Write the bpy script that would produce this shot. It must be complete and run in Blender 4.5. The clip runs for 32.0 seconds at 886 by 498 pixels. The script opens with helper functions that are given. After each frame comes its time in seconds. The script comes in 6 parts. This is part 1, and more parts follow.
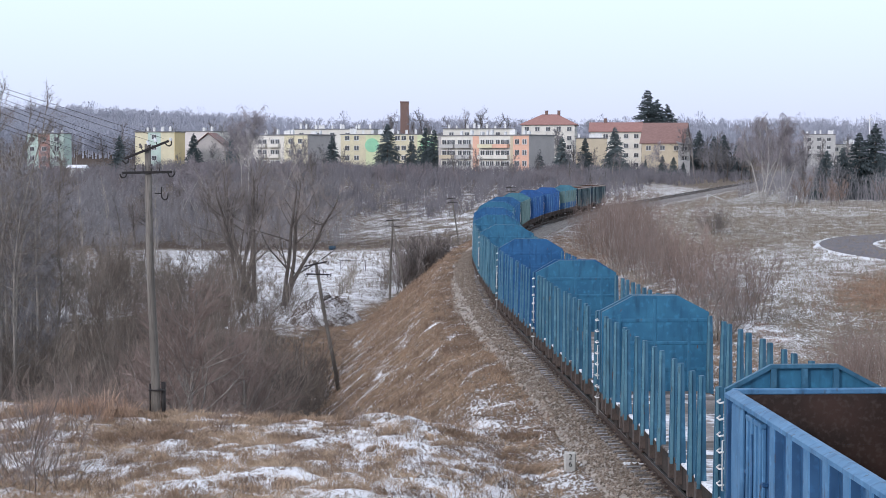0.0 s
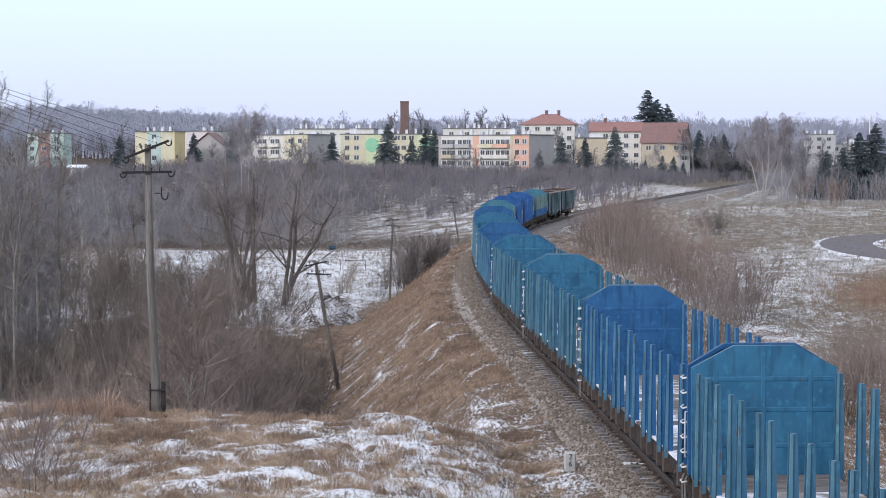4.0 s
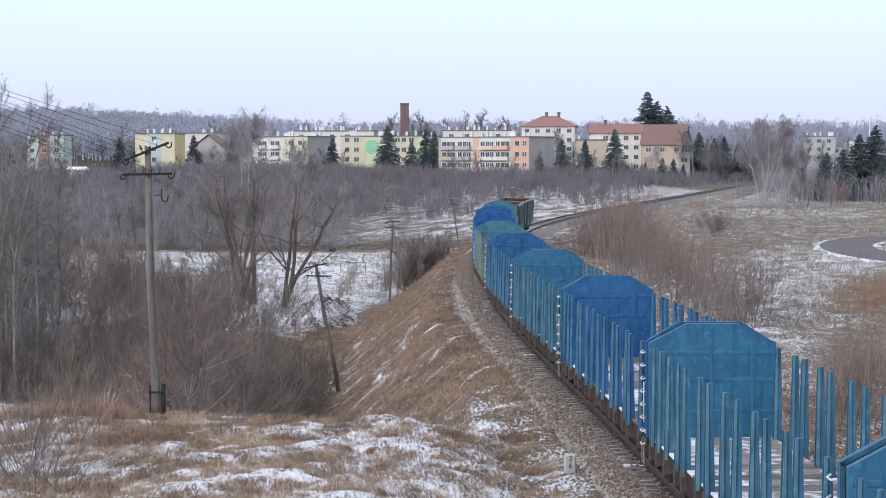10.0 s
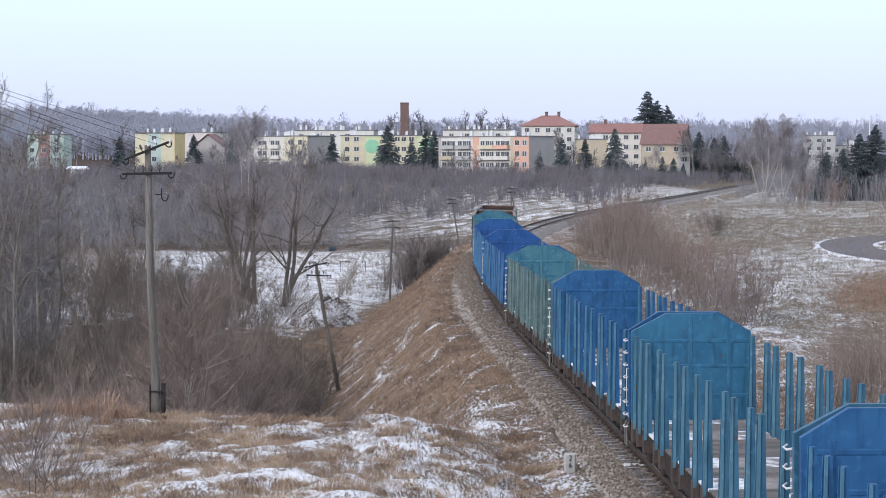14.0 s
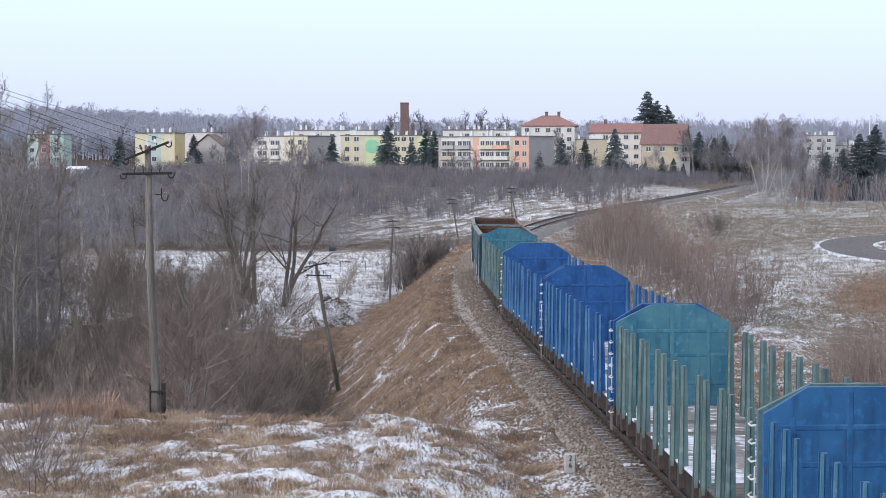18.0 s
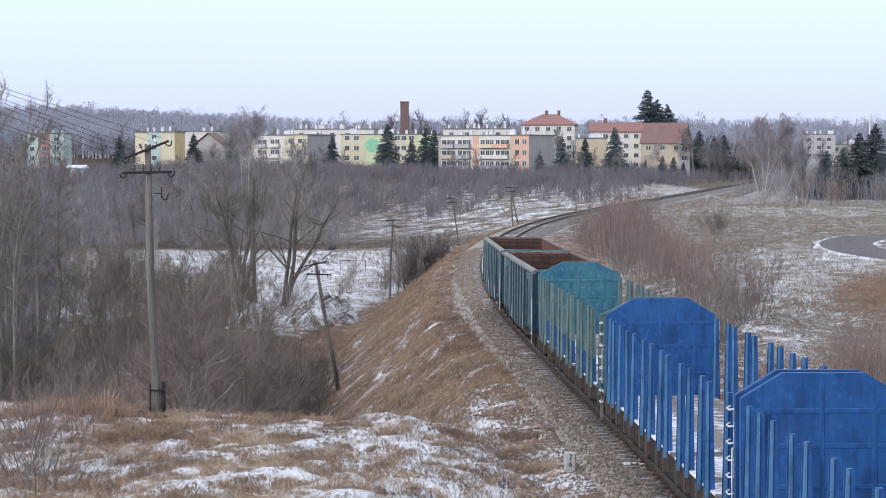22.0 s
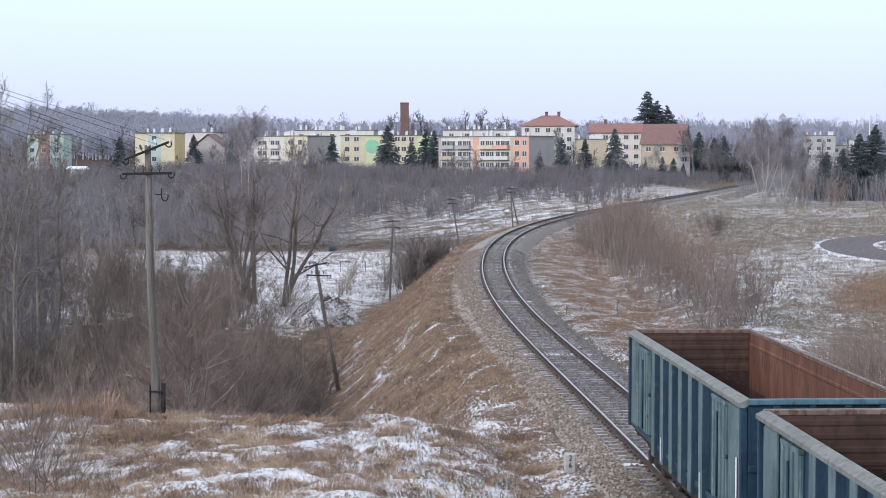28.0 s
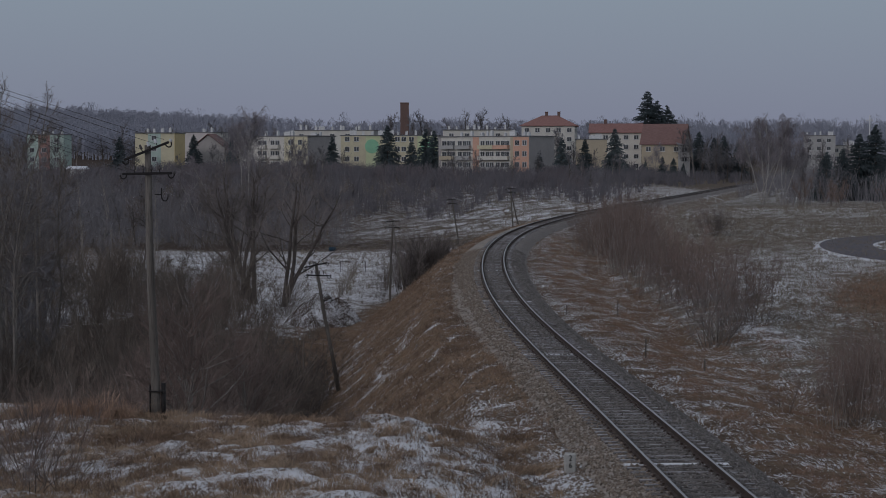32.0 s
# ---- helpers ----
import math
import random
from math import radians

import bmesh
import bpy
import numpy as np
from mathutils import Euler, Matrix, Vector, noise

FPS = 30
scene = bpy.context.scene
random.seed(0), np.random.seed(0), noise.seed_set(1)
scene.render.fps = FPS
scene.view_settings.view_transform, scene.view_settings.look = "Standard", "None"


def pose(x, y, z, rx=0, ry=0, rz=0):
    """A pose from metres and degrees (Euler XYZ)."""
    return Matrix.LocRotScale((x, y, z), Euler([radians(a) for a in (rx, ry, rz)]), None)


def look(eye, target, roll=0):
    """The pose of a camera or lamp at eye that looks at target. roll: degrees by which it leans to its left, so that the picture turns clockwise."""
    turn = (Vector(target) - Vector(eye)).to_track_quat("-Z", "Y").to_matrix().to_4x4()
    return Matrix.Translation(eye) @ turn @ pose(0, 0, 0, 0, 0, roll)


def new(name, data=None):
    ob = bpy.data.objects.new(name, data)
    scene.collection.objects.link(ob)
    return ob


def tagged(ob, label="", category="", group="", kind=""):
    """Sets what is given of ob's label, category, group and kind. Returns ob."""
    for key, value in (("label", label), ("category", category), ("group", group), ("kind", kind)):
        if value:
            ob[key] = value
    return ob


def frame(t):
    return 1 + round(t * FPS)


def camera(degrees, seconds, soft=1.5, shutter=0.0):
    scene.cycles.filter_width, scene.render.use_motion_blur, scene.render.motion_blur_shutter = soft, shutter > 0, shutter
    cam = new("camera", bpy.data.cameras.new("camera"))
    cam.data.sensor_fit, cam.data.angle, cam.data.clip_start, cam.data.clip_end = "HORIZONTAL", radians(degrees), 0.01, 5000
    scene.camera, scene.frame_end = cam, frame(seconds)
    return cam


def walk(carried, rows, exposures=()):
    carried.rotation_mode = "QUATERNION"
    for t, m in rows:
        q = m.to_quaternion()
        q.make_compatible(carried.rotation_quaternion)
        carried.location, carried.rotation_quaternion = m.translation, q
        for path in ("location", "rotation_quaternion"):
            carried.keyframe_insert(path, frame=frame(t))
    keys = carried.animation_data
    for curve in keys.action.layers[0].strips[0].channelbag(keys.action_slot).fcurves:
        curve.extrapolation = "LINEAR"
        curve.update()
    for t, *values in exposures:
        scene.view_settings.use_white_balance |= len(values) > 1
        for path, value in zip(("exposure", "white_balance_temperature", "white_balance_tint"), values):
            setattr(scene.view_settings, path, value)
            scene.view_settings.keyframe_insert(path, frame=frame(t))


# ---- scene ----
cam = camera(26.44, 32.0, soft=.6)
EYE = (0.0, 0.0, 7.39)


def sight(dip):
    """The camera's pose on the bridge, dipped by that many degrees."""
    return pose(*EYE, 90 - dip, 0, 0)


DIP = 2.81
SWAY = ((0, -.034), (6, -.042), (8, -.034), (8.5, -.008), (9, 0), (10, .017), (13, .017), (14, 0), (14.5, -.034), (17, -.034),
        (17.5, 0), (20, 0), (20.5, -.034), (23, -.034), (24, -.042), (25.5, -.034), (27.5, 0), (32, 0))
walk(cam, [(t, sight(DIP - a)) for t, a in SWAY],
     exposures=[(0, 0.10, 5970, 19), (30.9, 0.10, 5970, 19), (31.2, 0, 5970, 19), (31.5, -0.52, 5970, 19), (31.8, -1.18, 5970, 19), (32, -1.78, 5970, 19)])

# ---- light: a bright hazy winter sky and a weak, low, veiled sun ----
world = bpy.data.worlds.new("winter_sky")
scene.world = world
world.use_nodes = True
wn, wl = world.node_tree.nodes, world.node_tree.links
sky = wn.new("ShaderNodeTexSky")
sky.sky_type, sky.sun_disc = "NISHITA", False
sky.sun_elevation, sky.sun_rotation = radians(19), radians(222)
sky.air_density, sky.dust_density, sky.ozone_density = 1.0, 2.0, 2.0
veil = wn.new("ShaderNodeValToRGB")
for e, (p, c) in zip((veil.color_ramp.elements[0], veil.color_ramp.elements[1], veil.color_ramp.elements.new(.52), veil.color_ramp.elements.new(.57)),
                     ((0.0, (.30, .30, .33, 1)), (1.0, (.80, 1.01, 1.08, 1)), (.505, (.67, .722, .868, 1)), (.55, (.80, .97, 1.02, 1)))):
    e.position, e.color = p, c
wt, ws, wm, wr = (wn.new("ShaderNode" + k) for k in ("TexCoord", "SeparateXYZ", "MapRange", "MixRGB"))
wl.new(wt.outputs["Generated"], ws.inputs[0])
wl.new(ws.outputs["Z"], wm.inputs["Value"])
wm.inputs["From Min"].default_value = -1
wl.new(wm.outputs[0], veil.inputs[0])
bg = wn["Background"]
wr.blend_type = "ADD"
wr.inputs[0].default_value = 1.0
gain = wn.new("ShaderNodeVectorMath")
gain.operation = "SCALE"
gain.inputs["Scale"].default_value = 0.012
wl.new(sky.outputs[0], gain.inputs[0])
wl.new(gain.outputs[0], wr.inputs[1])
wl.new(veil.outputs[0], wr.inputs[2])
wl.new(wr.outputs[0], bg.inputs[0])
bg.inputs[1].default_value = 0.98
sun = new("sun", bpy.data.lights.new("sun", "SUN"))
sun.data.energy, sun.data.angle, sun.data.color = 1.7, radians(9), (1.0, .94, .86)
sun.matrix_world = look((-40, -46, 24), (0, 0, 0))


# ---- materials ----
def stuff(name, cols, scale=3.0, island=0.0, rough=.85, bump=.25, metal=0.0, fine=9.0, spread=(.35, .65), vary=.12, stretch=(1, 1, 1), streak=None, spec=.3):
    """A node material: three tones mixed by coarse and fine noise, with grain and a shift from object to object."""
    m = bpy.data.materials.new(name)
    m.use_nodes = True
    n, l = m.node_tree.nodes, m.node_tree.links
    b = n["Principled BSDF"]
    b.inputs["Roughness"].default_value, b.inputs["Metallic"].default_value = rough, metal
    b.inputs["Specular IOR Level"].default_value = spec
    tc, mp = n.new("ShaderNodeTexCoord"), n.new("ShaderNodeMapping")
    mp.inputs["Scale"].default_value = stretch
    l.new(tc.outputs["Object"], mp.inputs[0])
    a, f = n.new("ShaderNodeTexNoise"), n.new("ShaderNodeTexNoise")
    a.inputs["Scale"].default_value, a.inputs["Detail"].default_value = scale, 5
    f.inputs["Scale"].default_value, f.inputs["Detail"].default_value = scale * fine, 4
    for q in (a, f):
        l.new(mp.outputs[0], q.inputs["Vector"])
    r = n.new("ShaderNodeValToRGB")
    r.color_ramp.elements[0].position, r.color_ramp.elements[1].position = spread
    r.color_ramp.elements[0].color, r.color_ramp.elements[1].color = (*cols[0], 1), (*cols[1], 1)
    l.new(a.outputs["Fac"], r.inputs[0])
    mx = n.new("ShaderNodeMixRGB")
    r2 = n.new("ShaderNodeValToRGB")
    r2.color_ramp.elements[0].position, r2.color_ramp.elements[1].position = .5, .72
    r2.color_ramp.elements[0].color, r2.color_ramp.elements[1].color = (0, 0, 0, 1), (.8, .8, .8, 1)
    l.new(f.outputs["Fac"], r2.inputs[0])
    l.new(r2.outputs[0], mx.inputs[0])
    l.new(r.outputs[0], mx.inputs[1])
    mx.inputs[2].default_value = (*cols[2 if len(cols) > 2 else 0], 1)
    out = mx.outputs[0]
    if vary:
        oi, hs, mr = n.new("ShaderNodeObjectInfo"), n.new("ShaderNodeHueSaturation"), n.new("ShaderNodeMapRange")
        mr.inputs["To Min"].default_value, mr.inputs["To Max"].default_value = 1 - vary, 1 + vary
        l.new(oi.outputs["Random"], mr.inputs["Value"])
        l.new(mr.outputs[0], hs.inputs["Value"])
        l.new(out, hs.inputs["Color"])
        out = hs.outputs[0]
    if island:
        gi, hi, mi = n.new("ShaderNodeNewGeometry"), n.new("ShaderNodeHueSaturation"), n.new("ShaderNodeMapRange")
        mi.inputs["To Min"].default_value, mi.inputs["To Max"].default_value = 1 - island, 1 + island
        l.new(gi.outputs["Random Per Island"], mi.inputs["Value"])
        l.new(mi.outputs[0], hi.inputs["Value"])
        l.new(out, hi.inputs["Color"])
        out = hi.outputs[0]
    l.new(out, b.inputs["Base Color"])
    if bump:
        bp = n.new("ShaderNodeBump")
        bp.inputs["Strength"].default_value, bp.inputs["Distance"].default_value = bump, .02
        l.new(f.outputs["Fac"], bp.inputs["Height"])
        l.new(bp.outputs[0], b.inputs["Normal"])
    return m


def paint(name, base, worn, rust=(.10, .045, .025), amount=.68, rough=.55):
    """Old wagon paint: faded patches, rust streaks that run down, scratches."""
    m = bpy.data.materials.new(name)
    m.use_nodes = True
    n, l = m.node_tree.nodes, m.node_tree.links
    b = n["Principled BSDF"]
    tc = n.new("ShaderNodeTexCoord")
    oi = n.new("ShaderNodeObjectInfo")
    ad = n.new("ShaderNodeVectorMath")
    ad.operation = "MULTIPLY_ADD"
    ad.inputs[1].default_value = (1, 1, 1)
    cb = n.new("ShaderNodeCombineXYZ")
    ml = n.new("ShaderNodeMath")
    ml.operation = "MULTIPLY"
    ml.inputs[1].default_value = 37.0
    l.new(oi.outputs["Random"], ml.inputs[0])
    l.new(ml.outputs[0], cb.inputs[0])
    l.new(tc.outputs["Object"], ad.inputs[0])
    l.new(cb.outputs[0], ad.inputs[2])

    def noise_at(sc, stretch, det=5):
        mp, t = n.new("ShaderNodeMapping"), n.new("ShaderNodeTexNoise")
        mp.inputs["Scale"].default_value = stretch
        t.inputs["Scale"].default_value, t.inputs["Detail"].default_value = sc, det
        l.new(ad.outputs[0], mp.inputs[0])
        l.new(mp.outputs[0], t.inputs["Vector"])
        return t.outputs["Fac"]

    def ramp(src, lo, hi):
        r = n.new("ShaderNodeMapRange")
        r.inputs["From Min"].default_value, r.inputs["From Max"].default_value = lo, hi
        l.new(src, r.inputs["Value"])
        return r.outputs[0]

    def mix(fac, c1, c2):
        x = n.new("ShaderNodeMixRGB")
        l.new(fac, x.inputs[0])
        for i, c in ((1, c1), (2, c2)):
            if isinstance(c, tuple):
                x.inputs[i].default_value = (*c, 1)
            else:
                l.new(c, x.inputs[i])
        return x.outputs[0]
    dark = tuple(v * .62 for v in base)
    c = mix(ramp(noise_at(1.3, (1, 1, 1)), .36, .62), base, worn)
    c = mix(ramp(noise_at(7, (1, 1, .8), 6), .55, .72), c, tuple(v * 1.25 for v in worn))
    c = mix(ramp(noise_at(5, (1, 1, .18)), .52, .75), c, dark)
    c = mix(ramp(noise_at(9, (1, 1, .35), 7), amount, amount + .1), c, rust)
    l.new(c, b.inputs["Base Color"])
    b.inputs["Roughness"].default_value = rough
    b.inputs["Specular IOR Level"].default_value = .35
    bp = n.new("ShaderNodeBump")
    bp.inputs["Strength"].default_value, bp.inputs["Distance"].default_value = .25, .02
    l.new(noise_at(3, (1, 1, 1)), bp.inputs["Height"])
    l.new(bp.outputs[0], b.inputs["Normal"])
    return m


def plain(name, col, rough=.6, metal=0.0):
    return stuff(name, (col, tuple(v * .82 for v in col), tuple(min(1, v * 1.12) for v in col)), scale=2, rough=rough, metal=metal, bump=.1, vary=.05)


def earth(name):
    """The ground: matted dry grass, soil and thin snow between the tufts, after the sheet's own cover values."""
    m = bpy.data.materials.new(name)
    m.use_nodes = True
    n, l = m.node_tree.nodes, m.node_tree.links
    b = n["Principled BSDF"]
    b.inputs["Roughness"].default_value, b.inputs["Specular IOR Level"].default_value = .95, .1
    tc = n.new("ShaderNodeTexCoord")

    def tex(sc, det=6, rough=.6, stretch=None):
        t = n.new("ShaderNodeTexNoise")
        t.inputs["Scale"].default_value, t.inputs["Detail"].default_value, t.inputs["Roughness"].default_value = sc, det, rough
        if stretch:
            mp = n.new("ShaderNodeMapping")
            mp.inputs["Scale"].default_value = stretch
            l.new(tc.outputs["Object"], mp.inputs[0])
            l.new(mp.outputs[0], t.inputs["Vector"])
        else:
            l.new(tc.outputs["Object"], t.inputs["Vector"])
        return t.outputs["Fac"]

    def ramp(src, stops):
        r = n.new("ShaderNodeValToRGB")
        r.color_ramp.elements[0].position, r.color_ramp.elements[0].color = stops[0][0], (*stops[0][1], 1)
        r.color_ramp.elements[1].position, r.color_ramp.elements[1].color = stops[-1][0], (*stops[-1][1], 1)
        for p, c in stops[1:-1]:
            r.color_ramp.elements.new(p).color = (*c, 1)
        l.new(src, r.inputs[0])
        return r.outputs[0]

    def attr(k):
        a = n.new("ShaderNodeAttribute")
        a.attribute_name = k
        return a.outputs["Fac"]

    def math(op, x, y):
        q = n.new("ShaderNodeMath")
        q.operation = op
        for i, v in ((0, x), (1, y)):
            if isinstance(v, float):
                q.inputs[i].default_value = v
            else:
                l.new(v, q.inputs[i])
        return q.outputs[0]

    def mix(f, x, y):
        q = n.new("ShaderNodeMixRGB")
        l.new(f, q.inputs[0])
        l.new(x, q.inputs[1])
        l.new(y, q.inputs[2])
        return q.outputs[0]
    dry = ramp(tex(2.2, 9, .8), ((.34, (.07, .05, .038)), (.5, (.212, .147, .098)), (.66, (.36, .275, .195))))
    pale = ramp(tex(1.1, 8, .7), ((.3, (.10, .088, .072)), (.5, (.20, .175, .14)), (.72, (.29, .265, .22))))
    soil = ramp(tex(2.5, 8, .7), ((.3, (.045, .034, .028)), (.7, (.12, .092, .074))))
    col = mix(attr("pale"), dry, pale)
    col = mix(attr("soil"), col, soil)
    white = ramp(tex(8, 4), ((.3, (.82, .84, .885)), (.7, (.92, .93, .95))))
    cover = math("ADD", math("MULTIPLY", tex(.6, 4, .6), .30), math("SUBTRACT", math("MULTIPLY", tex(6.5, 9, .85, (1.7, .5, 1)), 1.3), .30))
    cover = math("ADD", cover, math("MULTIPLY", attr("snow"), .42))
    lim = n.new("ShaderNodeMapRange")
    lim.inputs["From Min"].default_value, lim.inputs["From Max"].default_value = .705, .732
    l.new(cover, lim.inputs["Value"])
    l.new(mix(lim.outputs[0], col, white), b.inputs["Base Color"])
    bp = n.new("ShaderNodeBump")
    bp.inputs["Strength"].default_value, bp.inputs["Distance"].default_value = .8, .12
    l.new(math("ADD", tex(5, 8, .75), math("MULTIPLY", lim.outputs[0], .3)), bp.inputs["Height"])
    l.new(bp.outputs[0], b.inputs["Normal"])
    return m


EARTH = earth("dry_grass_and_thin_snow")
BALLAST = stuff("ballast", ((.183, .157, .131), (.345, .302, .256), (.55, .52, .49)), scale=2.2, fine=9, bump=1.0, vary=0)
SLEEPER = stuff("weathered_sleeper", ((.07, .06, .053), (.13, .115, .105), (.30, .30, .31)), scale=4, fine=5, stretch=(.3, 1, 1), vary=.25)
SNOWY = stuff("thin_snow", ((.62, .65, .70), (.80, .82, .86), (.40, .38, .36)), scale=5, fine=4, vary=.05, bump=.3)
RAIL = stuff("rusty_rail", ((.05, .036, .03), (.092, .064, .052), (.036, .027, .024)), scale=3, vary=0, rough=.7)
RAILTOP = stuff("worn_railhead", ((.36, .35, .35), (.46, .45, .45), (.25, .23, .22)), scale=4, vary=0, rough=.38, metal=.8, bump=.05)
TIMBER = stuff("tarred_pole_wood", ((.095, .086, .076), (.165, .150, .134), (.055, .049, .044)), scale=4, stretch=(1, 1, .08), vary=.15)
CERAMIC = plain("white_ceramic", (.72, .74, .76), .3)
IRON = plain("dark_iron", (.035, .032, .032), .6, .5)
GRIME = stuff("brown_brake_dust", ((.022, .018, .016), (.05, .038, .032), (.017, .014, .013)), scale=3, vary=.1)
WHITEPAINT = plain("white_paint", (.68, .69, .68), .6)
BARK = stuff("bare_bark", ((.09, .077, .069), (.15, .131, .118), (.064, .054, .049)), scale=5, stretch=(1, 1, .3), vary=.2)
TWIG = stuff("winter_twigs", ((.15, .131, .122), (.235, .208, .196), (.10, .087, .082)), scale=.7, fine=5, vary=.36, bump=0)
NEARTWIG = stuff("grey_brown_thicket_twigs", ((.125, .104, .088), (.20, .17, .146), (.08, .067, .058)), scale=.7, fine=5, vary=.32, bump=0)
REDTWIG = stuff("reddish_twigs", ((.185, .138, .12), (.265, .205, .18), (.13, .10, .09)), scale=.7, fine=5, vary=.25, bump=0)
BIRCHBARK = stuff("birch_bark", ((.30, .28, .265), (.44, .42, .40), (.07, .06, .055)), scale=3, stretch=(.6, .6, 3), vary=.1)
NEEDLE = stuff("spruce_needles", ((.075, .096, .104), (.112, .138, .142), (.056, .075, .082)), scale=2, vary=.2, bump=0, spec=.05)
DEADSTALK = stuff("dark_dead_stalks", ((.11, .08, .066), (.17, .125, .10), (.075, .057, .05)), scale=.9, vary=0, bump=0, island=.4)
VERGESTRAW = stuff("reddish_verge_grass", ((.24, .155, .112), (.36, .25, .18), (.145, .096, .074)), scale=.35, fine=6, vary=0, bump=0, island=.4)
STRAW = stuff("dry_grass_blades", ((.275, .19, .128), (.48, .365, .255), (.165, .112, .084)), scale=.5, fine=6, vary=0, bump=0, island=.5)
PALETWIG = stuff("pale_birch_twigs", ((.215, .195, .21), (.30, .278, .295), (.155, .14, .152)), scale=.4, fine=5, vary=.15, bump=0)
CINDER = stuff("dark_cinders_with_snow_specks", ((.10, .087, .076), (.215, .188, .163), (.52, .52, .53)), scale=2.6, fine=8, bump=1.0, vary=0)
DARKBRUSH = stuff("dark_grey_brush", ((.15, .143, .158), (.215, .205, .222), (.11, .105, .116)), scale=.15, fine=6, vary=0, bump=0)
MAUVEBRUSH = stuff("mauve_brown_brush", ((.16, .14, .148), (.225, .20, .208), (.12, .106, .112)), scale=.1, fine=6, vary=0, bump=0, island=.3)
# darker than the other twigs: the thicket's inner shade is in the colour
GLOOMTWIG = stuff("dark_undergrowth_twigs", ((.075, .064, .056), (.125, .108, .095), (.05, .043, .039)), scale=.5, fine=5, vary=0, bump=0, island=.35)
COOLTWIG = stuff("grey_winter_twigs", ((.165, .16, .17), (.245, .238, .25), (.115, .112, .12)), scale=.4, fine=5, vary=.25, bump=0)
ASPHALT = stuff("asphalt", ((.105, .097, .108), (.145, .135, .148), (.08, .075, .082)), scale=2, vary=0)


# ---- mesh helpers ----
def mesh_of(name, verts, faces, mats, index=None, smooth=False):
    me = bpy.data.meshes.new(name)
    me.from_pydata(verts, [], faces)
    for m in mats:
        me.materials.append(m)
    if index is not None:
        me.polygons.foreach_set("material_index", index)
    if smooth:
        me.polygons.foreach_set("use_smooth", [True] * len(me.polygons))
    me.update()
    return me


def empty(name, m=None):
    ob = new(name)
    if m is not None:
        ob.matrix_basis = m
    return ob


def part(name, bm, material, parent, label=""):
    """Links a bmesh as one mesh object under a thing or a part."""
    me = bpy.data.meshes.new(name)
    bm.to_mesh(me)
    bm.free()
    for m in material if isinstance(material, (list, tuple)) else [material]:
        me.materials.append(m)
    ob = new(name, me)
    ob.parent = parent
    if label:
        ob["label"] = label
    return ob


def piece(name, me, parent, m=None, label=""):
    """A part that shares mesh data."""
    ob = new(name, me)
    ob.parent = parent
    if m is not None:
        ob.matrix_basis = m
    if label:
        ob["label"] = label
    return ob


def box(bm, x0, y0, z0, x1, y1, z1, mat=0, bevel=0.0, m=None):
    """A box between two corners, its edges broken by a bevel."""
    r = bmesh.ops.create_cube(bm, size=1)
    vs = r["verts"]
    bmesh.ops.scale(bm, vec=(x1 - x0, y1 - y0, z1 - z0), verts=vs)
    bmesh.ops.translate(bm, vec=((x0 + x1) / 2, (y0 + y1) / 2, (z0 + z1) / 2), verts=vs)
    if bevel:
        es = list({e for v in vs for e in v.link_edges})
        g = bmesh.ops.bevel(bm, geom=es, offset=bevel, segments=1, affect="EDGES")
        vs = list({v for f in g["faces"] for v in f.verts} | {v for v in vs if v.is_valid})
    fs = {f for v in vs for f in v.link_faces}
    for f in fs:
        f.material_index = mat
    if m is not None:
        bmesh.ops.transform(bm, matrix=m, verts=vs)
    return vs


def tube(bm, pts, radii, n=12, mat=0):
    """One round, tapering, bent bar through the points."""
    rings = []
    for i, p in enumerate(pts):
        d = (Vector(pts[min(i + 1, len(pts) - 1)]) - Vector(pts[max(i - 1, 0)])).normalized()
        a = d.cross(Vector((.1, 1, .1))).normalized()
        b = d.cross(a)
        rings.append([bm.verts.new(Vector(p) + (a * math.cos(6.28319 * k / n) + b * math.sin(6.28319 * k / n)) * radii[i]) for k in range(n)])
    fs = []
    for u, v in zip(rings, rings[1:]):
        for k in range(n):
            f = bm.faces.new((u[k], u[(k + 1) % n], v[(k + 1) % n], v[k]))
            f.smooth = n > 4
            fs.append(f)
    fs += [bm.faces.new(rings[0][::-1]), bm.faces.new(rings[-1])]
    for f in fs:
        f.material_index = mat
    bmesh.ops.recalc_face_normals(bm, faces=fs)


def rod(bm, a, b, r0, r1=None, n=8, mat=0):
    """A tapered round bar from a to b."""
    a, b = Vector(a), Vector(b)
    r1 = r0 if r1 is None else r1
    g = bmesh.ops.create_cone(bm, cap_ends=True, segments=n, radius1=r0, radius2=r1, depth=(b - a).length)
    q = (b - a).to_track_quat("Z", "Y").to_matrix().to_4x4()
    bmesh.ops.transform(bm, matrix=Matrix.Translation((a + b) / 2) @ q, verts=g["verts"])
    for f in {f for v in g["verts"] for f in v.link_faces}:
        f.material_index = mat
        f.smooth = n > 5 and len(f.verts) == 4
    return g["verts"]


